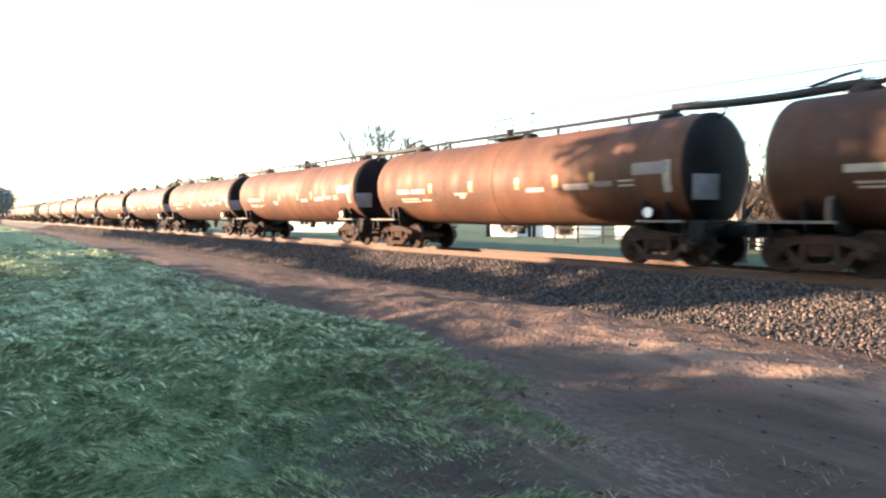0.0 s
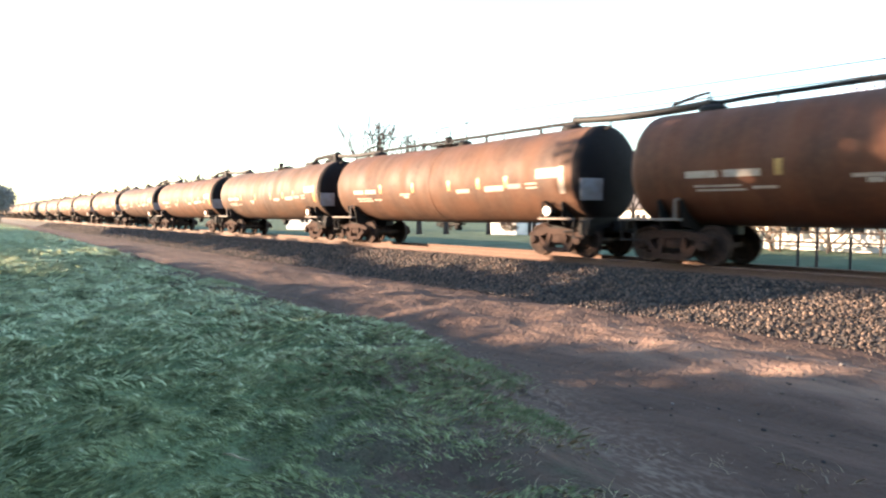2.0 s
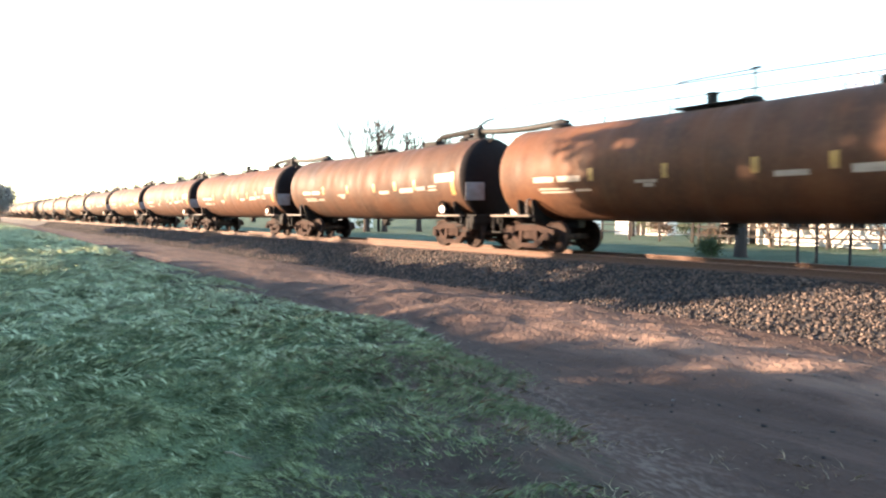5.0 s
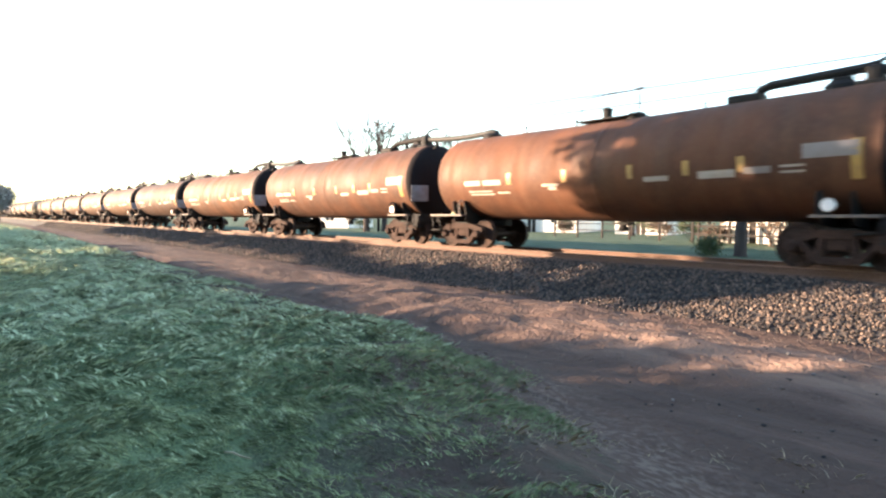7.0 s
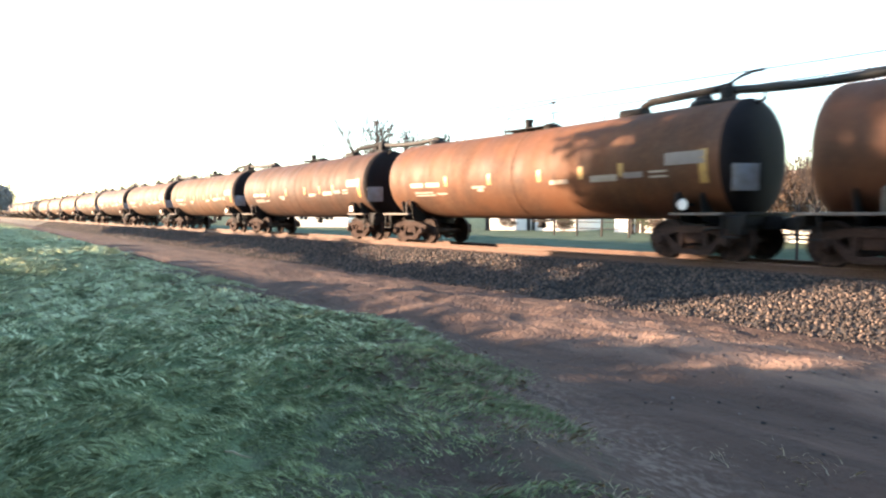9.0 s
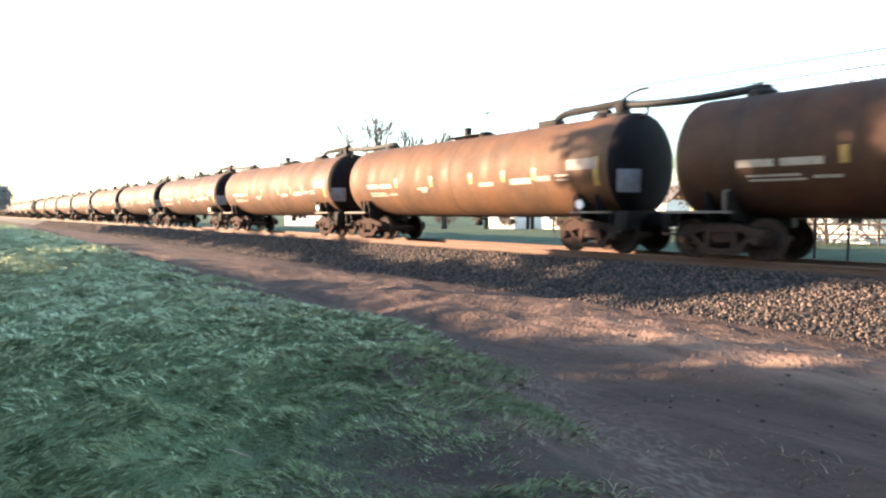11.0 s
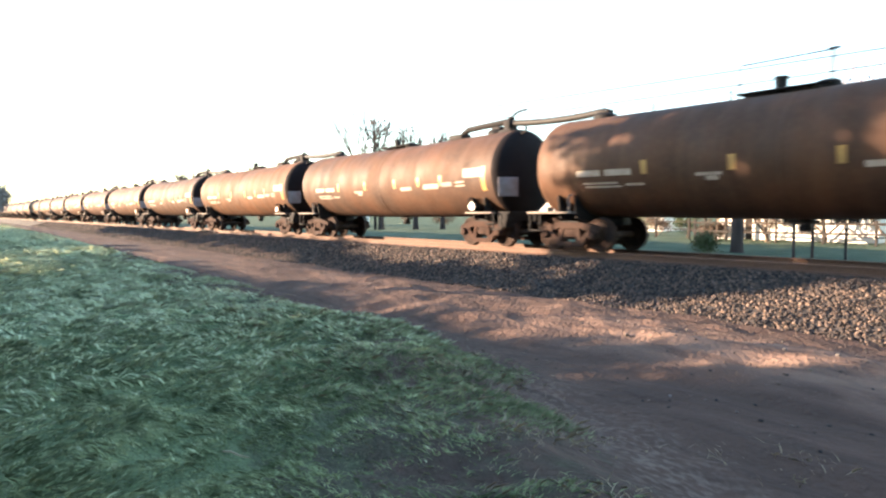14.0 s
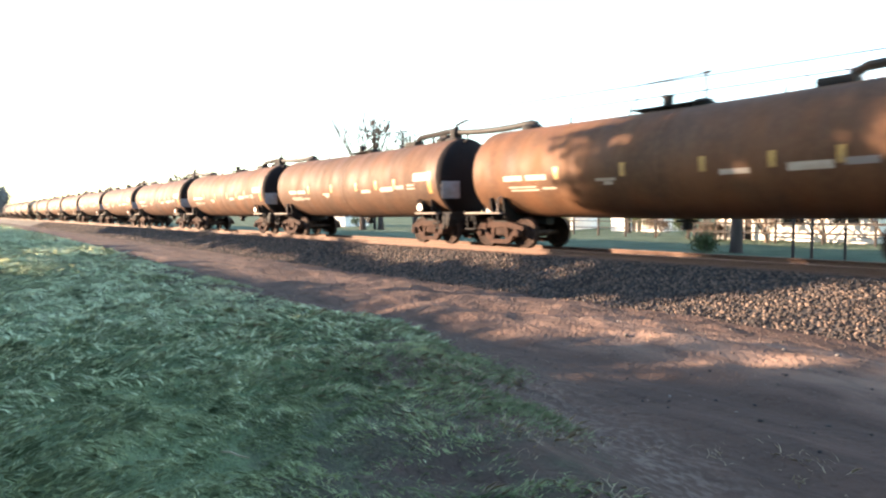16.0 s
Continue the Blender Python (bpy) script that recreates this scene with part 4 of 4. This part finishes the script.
def leaf_cloud(rng, centres, count, spread, size):
    """Many small bent leaves scattered round the given places."""
    c = np.array([tuple(p) for p in centres])
    g = np.random.default_rng(rng.randint(0, 10 ** 6))
    base = c[g.integers(0, len(c), count)] + g.normal(0, spread, (count, 3))
    u, w = g.normal(0, 1, (count, 3)), g.normal(0, 1, (count, 3))
    u /= np.linalg.norm(u, axis=1)[:, None]
    w -= u * (u * w).sum(1)[:, None]
    w /= np.linalg.norm(w, axis=1)[:, None]
    s = size * g.uniform(0.6, 1.4, (count, 1))
    v = np.stack([base - u * s, base + w * s * 0.5, base + u * s, base - w * s * 0.5], 1).reshape(-1, 3)
    return v, np.arange(count * 4).reshape(-1, 4)


def tree(name, x, y, height, seed, label, leaves=0, mat=LEAF, spread=0.35, size=0.09, lean=(0, 0), depth=4, thick=0.022, stem=0.32, wide=1.0, fine=0.012):
    rng = random.Random(seed)
    ob = new(name)
    z = float(ground_z(np.array(float(x)), np.array(float(y))))
    ob.matrix_basis = pose(x, y, z - 0.08)
    bm, tips = bmesh.new(), []
    h0 = height * stem
    r = height * thick
    top = Vector((lean[0] * 0.3, lean[1] * 0.3, h0))
    tube(bm, [(0, 0, 0), (0, 0, h0 * 0.1), top * 0.55, top], [r * 1.5, r * 1.1, r, r * 0.85], 9)
    for i in range(4):
        a = i * math.pi / 2 + rng.uniform(-0.5, 0.5)
        d = Vector((math.cos(a) * 0.62 * wide + lean[0], math.sin(a) * 0.62 * wide + lean[1], 1)).normalized()
        branch(bm, rng, top.copy(), d, (height - h0) * 0.36, r * 0.6, depth, tips, 3, fine)
    part("trunk", bm, BARK if leaves else TWIG, ob)
    if leaves:
        v, f = leaf_cloud(rng, tips, leaves, spread, size)
        crown = new("crown", arrays("crown", v, f, mat))
        crown.parent = ob
    return tagged(ob, label, "tree")


for x, y, h, s in ((-52.2, 31.8, 12.2, 3), (-51.0, 33.1, 11.4, 4), (-48.9, 35.7, 11.0, 5), (-47.2, 37.7, 10.4, 8), (-114.5, 33.8, 11, 6), (-111.4, 36.8, 10.5, 7), (-44.4, 40.7, 9.0, 10)):
    tree("bare_tree", x, y, h, s, "tall bare tree with dark twisting branches", depth=3, thick=0.022, stem=0.45, wide=0.65, fine=0.045)
tree("bare_tree", -19.9, 39.9, 8.6, 9, "bare twiggy tree behind the railway", depth=3, thick=0.02, stem=0.4, fine=0.03)
tree("blossom_tree", -12.2, 41.2, 9.4, 21, "pale flowering tree behind the railway", 7500, BLOSSOM, 0.5, 0.08, fine=0.03)
tree("blossom_tree", -8.4, 40.1, 9.8, 22, "pale flowering tree behind the railway", 7500, BLOSSOM, 0.5, 0.08, fine=0.03)
for x, y, h, s in ((-17.7, 33.8, 4.2, 31), (-15.1, 34.2, 4.6, 32), (-12.5, 34.8, 5.0, 33), (-9.9, 35.2, 5.2, 34), (-7.4, 35.5, 5.0, 35)):
    tree("dry_bush", x, y, h, s, "dry orange brown bush beside the railway", 5000, BRUSH, 0.4, 0.08, depth=3, stem=0.08, wide=1.3)
tree("bare_tree", -12.2, 25.0, 5.0, 12, "short bare tree with a thick dark trunk", depth=3, thick=0.045, stem=0.35)
tree("bare_tree", -9.4, 23.4, 4.4, 13, "slim bare tree at the lane", depth=3, thick=0.011, stem=0.4)
tree("bare_tree", -8.9, 23.7, 4.4, 14, "slim bare tree at the lane", depth=3, thick=0.011, stem=0.4)
tree("bare_tree", -28.8, 41.6, 5.5, 15, "bare tree in front of a white house", depth=3, thick=0.03, stem=0.4)
tree("dark_tree", -149.9, 7.6, 6.6, 41, "dense grey green tree beside the line, haze painted into its leaves", 12000, HAZED_LEAF, 0.7, 0.22, depth=3, stem=0.12)

# unseen trees behind the standing point, added for the shade on the train and the road


def clumps(g, centre, radii, count):
    """Centres of leaf clumps, uneven, inside a rounded crown."""
    a, r = g.uniform(0, 6.283, count), g.uniform(0, 1, count) ** 0.5
    d = np.stack([r * np.cos(a), r * np.sin(a), g.uniform(-1, 1, count)], -1)
    d[:, :2] *= (1 - 0.35 * np.abs(d[:, 2:]) ** 3)
    return np.array(centre) + d * np.array(radii)


def leafy(name, x, y, trunk_h, centre, radii, seed, label, count=90, leaves=24000, size=0.15, spread=0.42, boughs=(), girth=1.0, sprays=()):
    """A broad-leaved tree: trunk, limbs to its clumps, and a crown of many leaves."""
    g, rng = np.random.default_rng(seed), random.Random(seed)
    ob = new(name)
    z = float(ground_z(np.array(float(x)), np.array(float(y))))
    ob.matrix_basis = pose(x, y, z - 0.1)
    spots = clumps(g, centre, radii, count)
    if boughs:
        spots = np.concatenate([spots, np.array(boughs)])
    bm = bmesh.new()
    r = (0.1 + 0.016 * centre[2]) * girth
    fork = Vector((centre[0] * 0.3, centre[1] * 0.3, trunk_h))
    tube(bm, [(0, 0, 0), (0, 0, 0.3), fork * 0.6, fork], [r * 1.5, r * 1.15, r, r * 0.85], 10)
    for p in spots[::3]:
        p = Vector(p)
        mid = fork.lerp(p, 0.5) + Vector((rng.uniform(-0.3, 0.3), rng.uniform(-0.3, 0.3), 0.2))
        tube(bm, [fork, mid, p], [r * 0.4, r * 0.22, 0.02], 5, False)
    for a, b in sprays:
        tube(bm, [fork.lerp(Vector(a), 0.4), Vector(a), Vector(b)], [r * 0.25, 0.03, 0.012], 5, False)
    part("trunk", bm, BARK, ob)
    v, f = leaf_cloud(rng, spots, leaves, spread, size)
    if sprays:
        # long thin twigs with leaves close along them, thinning out to the tip
        near = [Vector(a).lerp(Vector(b), rng.uniform(0, 1) ** 1.25) for a, b in sprays for _ in range(40)]
        v2, f2 = leaf_cloud(rng, near, 210 * len(sprays), 0.075, 0.085)
        v, f = np.concatenate([v, v2]), np.concatenate([f, f2 + len(v)])
    crown = new("crown", arrays("crown", v, f, LEAF))
    crown.parent = ob
    return tagged(ob, label, "tree")


SHADE = "leafy green tree behind the roadside grass"
side = Vector((math.cos(SUN_AZ), -math.sin(SUN_AZ), 0))
along = Vector((math.sin(SUN_AZ), math.cos(SUN_AZ), 0))


def shade_foot(x, y, back):
    """Where a tree stands whose shade runs over the ground point (x, y), that far back towards the sun."""
    p = Vector((x, y, 0)) - along * back
    return p.x, p.y


# the tall tree's shade crosses the line between 10.6 m and 4.6 m before the standing point
boughs = [tuple(side * u + Vector((0, 0, h))) for u, h in ((-1.6, 9.3), (-1.5, 8.8), (-0.95, 8.35), (-1.0, 8.0), (-1.2, 7.7), (-1.75, 7.0), (-1.6, 7.4), (-1.85, 6.7), (-2.0, 6.4), (-2.1, 6.1), (-1.9, 5.8), (-1.7, 5.6), (-2.4, 5.25), (-2.8, 5.15), (-3.2, 5.05), (-2.5, 4.85), (-3.5, 5.1),
    (-1.3, 5.3), (-0.8, 5.05), (-0.2, 5.15), (0.4, 5.0), (0.9, 5.2), (1.4, 5.4), (1.7, 5.7), (-0.9, 5.6), (-0.3, 5.55), (0.3, 5.5), (0.8, 5.65), (1.3, 5.9), (-1.3, 6.1), (0.0, 5.95),
    (1.3, 6.2), (1.6, 6.25), (2.0, 6.3), (2.4, 6.35), (1.8, 6.6), (2.2, 6.7), (1.3, 7.4), (1.4, 7.7), (1.7, 7.95), (1.9, 8.2), (2.2, 8.05), (2.1, 7.05))]
sprays = [(tuple(side * a + Vector((0, 0, b))), tuple(side * c + Vector((0, 0, d)))) for a, b, c, d in (
    (-1.5, 9.5, -2.85, 9.2), (-1.6, 9.2, -2.5, 9.0), (-1.4, 8.95, -3.4, 8.2), (-1.5, 8.8, -3.2, 8.35), (-2.1, 8.7, -3.1, 7.95), (-2.0, 8.6, -2.75, 7.75), (-1.7, 8.6, -2.35, 7.85),
    (-1.4, 7.55, -2.6, 7.25), (-1.5, 7.3, -2.95, 7.05), (-1.6, 7.1, -2.7, 6.75), (-1.6, 6.9, -2.8, 6.5), (-1.5, 6.75, -2.6, 6.3), (-1.5, 7.9, -2.1, 7.6), (-1.5, 8.1, -2.5, 7.6), (-1.5, 6.6, -2.4, 6.15))]
leafy("shade_tree", *shade_foot(-7.35, 13.0, 26.0), 4.4, (0.14, -0.14, 9.2), (1.65, 1.65, 4.4), 61, SHADE, 120, 42000, 0.125, 0.19, boughs, 1.0, sprays)
leafy("shade_tree", *shade_foot(-2.75, 13.0, 26.0), 5.6, (0.0, 0.0, 9.5), (1.75, 1.75, 3.2), 62, SHADE, 90, 26000, 0.12, 0.22, (), 0.2)
# unseen row, added to hold low sky light off the train's near side
for i in range(13):
    leafy("leafy_tree", -17.0 + 4.7 * i, -20.0 - (i % 3), 4.0, (0, 0, 8.6 + (i % 4) * 0.6), (3.2, 2.6, 6.8), 140 + i, "unseen tall leafy tree added to block low sky light", 90, 4600, 0.44, 0.5)
rng = random.Random(5)
# unseen hedge, its heights set by where shade must end on the ground
for i in range(46):
    x = -92.6 + i * 2.3
    tall = 4.9 if x < -53 else 3.9 if x < -44 else 2.4 if x < -31 else 4.75 if x < -21.6 else 5.4
    far = x < -43
    leafy("hedge_tree", x, -12 + rng.uniform(-0.6, 0.6), 1.2, (0, 0, (tall + rng.uniform(-0.3, 0.3)) * 0.5), (1.9, 1.5, tall * 0.42), 100 + i, "unseen dense low tree in a hedge row added for shade", 46, 2600 if far else 6600, 0.33 if far else 0.21, 0.34)
# unseen flat crowns, invented to lay strips of shade on dirt and ballast
for i in range(5):
    x = -43.2 + i * 2.6
    leafy("flat_tree", x, -12.0 + rng.uniform(-0.3, 0.3), 4.6, (0, 0, 4.7), (1.7, 1.4, 0.08), 180 + i, "unseen flat crowned tree added to band the shade", 34, 2200, 0.16, 0.1, (), 0.3)
for i in range(5):
    x = -45.0 + i * 2.7
    leafy("flat_tree", x, -12.0 + rng.uniform(-0.3, 0.3), 6.3, (0, 0, 6.35), (1.7, 1.4, 0.06), 190 + i, "unseen flat crowned tree added to band the shade", 34, 2000, 0.15, 0.09, (), 0.3)
for i in range(13):
    x = -92.0 + i * 3.66
    leafy("flat_tree", x, -12.0 + rng.uniform(-0.4, 0.4), 6.8, (0, 0, 7.0), (2.0, 1.6, 0.18), 160 + i, "unseen flat crowned tree added to band the shade", 40, 2600, 0.17, 0.12, (), 0.3)

# ---------------------------------------------------------------- houses beyond the field


def house(x, y, w, d, h, roof_h, turn, openings):
    ob = new("house")
    z = float(ground_z(np.array(float(x)), np.array(float(y))))
    ob.matrix_basis = pose(x, y, z - 0.02, 0, 0, turn)
    bm = bmesh.new()
    t = 0.2
    # front wall built round its openings
    xs = sorted({-w / 2, w / 2, *[o[0] for o in openings], *[o[1] for o in openings]})
    for a, b in zip(xs, xs[1:]):
        hit = [o for o in openings if o[0] <= a and b <= o[1]]
        z0, z1 = (hit[0][2], hit[0][3]) if hit else (None, None)
        for lo, hi in ([(0, z0), (z1, h)] if hit else [(0, h)]):
            if hi - lo > 0.01:
                box(bm, (b - a, t, hi - lo), ((a + b) / 2, -d / 2, (lo + hi) / 2))
    box(bm, (w, t, h), (0, d / 2, h / 2))
    for s in (-1, 1):
        box(bm, (t, d - t, h), (s * (w / 2 - t / 2), 0, h / 2))
    part("wall", bm, WALLW, ob, smooth=False)
    bm = bmesh.new()
    o = 0.45
    ridge = [bm.verts.new((s * (w / 2 + o), 0, h + roof_h)) for s in (-1, 1)]
    for q in (-1, 1):
        e = [bm.verts.new((s * (w / 2 + o), q * (d / 2 + o), h - 0.1)) for s in (-1, 1)]
        bm.faces.new((e[0], e[1], ridge[1], ridge[0]))
    bmesh.ops.recalc_face_normals(bm, faces=bm.faces)
    bmesh.ops.solidify(bm, geom=bm.faces[:], thickness=0.12)
    part("roof", bm, ROOF, ob, smooth=False)
    for a, b, z0, z1 in openings:
        win = part("window" if z0 > 0.3 else "door", box(bmesh.new(), (b - a, 0.04, z1 - z0), ((a + b) / 2, -d / 2 + 0.04, (z0 + z1) / 2)), GLASS if z0 > 0.3 else TIMBER, ob, smooth=False)
        bm = bmesh.new()
        for xx in (a + 0.04, b - 0.04, (a + b) / 2):
            box(bm, (0.07, 0.06, z1 - z0), (xx, -d / 2 - 0.005, (z0 + z1) / 2))
        part("frame", bm, WALLW, win, smooth=False)
    return tagged(ob, "low white house with a grey gabled roof", "house")


house(-42.3, 46.7, 9, 7, 2.8, 1.6, 20, [(-3.5, -2.2, 0.9, 2.1), (-0.6, 0.4, 0.02, 2.1), (1.8, 3.2, 0.9, 2.1)])
house(-30.8, 47.5, 4.5, 5, 2.6, 1.3, 10, [(-0.5, 0.5, 0.02, 2.0)])
house(-14.9, 39.2, 8, 6, 2.7, 1.5, 5, [(-3.0, -2.0, 0.02, 2.0), (-0.5, 0.7, 0.9, 2.0), (2.0, 3.2, 0.9, 2.0)])
house(-71.4, 38.1, 9, 6, 2.8, 1.6, 30, [(-2.5, -1.2, 0.9, 2.1), (1.2, 2.5, 0.9, 2.1)])

# a timber rail fence and low shrubs in front of the houses
fence = tagged(new("rail_fence"), "weathered timber rail fence across the field", "fence")
for i in range(5, 12):
    p = part("post", box(bmesh.new(), (0.12, 0.12, 1.25), (0, 0, 0.6), 0.01), TIMBER, fence, smooth=False)
    p.matrix_basis = pose(-44 + 2.4 * i, 37.5 - 0.25 * i, 0.3)
for h in (0.55, 1.0):
    bm = bmesh.new()
    tube(bm, [(-32, 36.17, 0.3 + h), (-24.8, 35.42, 0.32 + h), (-17.6, 34.67, 0.3 + h)], 0.035, 6)
    part("rail", bm, TIMBER, fence)
lane_fence = tagged(new("board_fence"), "dark timber board fence in front of a white house", "fence")
for i in range(6):
    p = part("post", box(bmesh.new(), (0.1, 0.1, 1.2), (0, 0, 0.6), 0.01), TIMBER, lane_fence, smooth=False)
    p.matrix_basis = pose(-18.6 + 2.2 * i, 33.2, 0.3)
for h in (0.5, 0.98):
    part("board", box(bmesh.new(), (11.3, 0.04, 0.1), (-13.1, 33.13, 0.33 + h), 0.005), TIMBER, lane_fence, smooth=False)
for i, (x, y, h) in enumerate(((-41, 40, 1.5), (-36, 42, 1.9), (-33.5, 39, 1.4), (-27, 41, 1.8), (-24, 38, 1.6), (-21, 36.5, 1.7), (-50, 40, 1.8), (-60, 36, 1.6), (-18.5, 35, 1.3), (-13.2, 24.6, 0.9))):
    tree("shrub", x, y, h, 70 + i, "low dark shrub in front of the houses", 1800, LEAF if i % 2 else BRUSH, 0.18, 0.05, depth=2, stem=0.1, wide=1.6)

near_fence = tagged(new("post_fence"), "thin dark post and rail fence beside the lane", "fence")
for i in range(4):
    p = part("post", box(bmesh.new(), (0.07, 0.07, 1.15), (0, 0, 0.55), 0.008), TIMBER, near_fence, smooth=False)
    p.matrix_basis = pose(-7.5 + 2.3 * i, 22.6, 0.28)
bm = bmesh.new()
tube(bm, [(-7.5, 22.6, 1.12), (-4.0, 22.6, 1.09), (-0.6, 22.6, 1.12)], 0.022, 6)
part("rail", bm, TIMBER, near_fence)

# pale kerb of a lane beyond the line
bm = bmesh.new()
box(bm, (120, 0.3, 0.16), (-40, 22.4, 0.27), 0.03)
tagged(part("kerb", bm, CONCRETE), "pale concrete kerb of a lane", "kerb", kind="structure")

# ---------------------------------------------------------------- overhead wires
ENDS = (((-51.5, 32.6, 9.42), (-4.0, 35.8, 8.93)), ((-51.5, 32.7, 10.6), (-4.0, 35.8, 9.61)))
for x, y, h in ((ENDS[0][0][0], ENDS[0][0][1], 10.6), (ENDS[0][1][0], ENDS[0][1][1], 10.4)):
    bm = bmesh.new()
    tube(bm, [(0, 0, -0.3), (0, 0, h)], [0.14, 0.09], 10)
    pole = part("utility_pole", bm, TIMBER)
    pole.matrix_basis = pose(x, y + 0.13, 0.2)
    tagged(pole, "weathered timber utility pole", "utility pole")
for a, b in ENDS:
    bm = bmesh.new()
    tube(bm, hose_points(a, b, 0.12), 0.035, 5)
    tagged(part("overhead_wire", bm, BLACK), "thin black overhead wire between timber poles", "wire")


# ---------------------------------------------------------------- sleepers
bm = bmesh.new()
box(bm, (0.22, 2.6, 0.16), (0, 0, 0), 0.012)
SLEEPER = mesh_of("sleeper", bm, TIE, False)
bm = bmesh.new()
box(bm, (0.18, 0.34, 0.02), (0, 0, 0))
PLATE = mesh_of("tie_plate", bm, RAIL, False)
for i in range(140):
    x = 6 - 0.5 * i + random.uniform(-0.03, 0.03)
    t = shared("sleeper", SLEEPER, pose(x, TRACK_Y + random.uniform(-0.04, 0.04), RAIL_Z - 0.272, 0, 0, random.uniform(-1, 1)), track)
    for q in (-1, 1):
        shared("tie_plate", PLATE, pose(0, q * (GAUGE / 2 + 0.036), 0.088), t)


# ---------------------------------------------------------------- what moves
def motions():
    for ob in cars:
        x = AT + PITCH * ob["run"]
        walk(ob, [(t, pose(x + gone(t), TRACK_Y, RAIL_Z)) for t in (0.0, 2.0, 4.0, 6.0, 8.0, 10.0, 12.0, 14.0, 16.0)])
        if ob["run"] < -3:
            continue
        # wheels roll without slip
        for w in [c for c in ob.children_recursive if c.name.startswith("wheelset")]:
            at = w.matrix_basis.translation.x
            walk(w, [(i / 30, pose(at, 0, AXLE_Z, 0, math.degrees(gone(i / 30) / AXLE_Z) % 360, 0)) for i in range(481)])


motions()
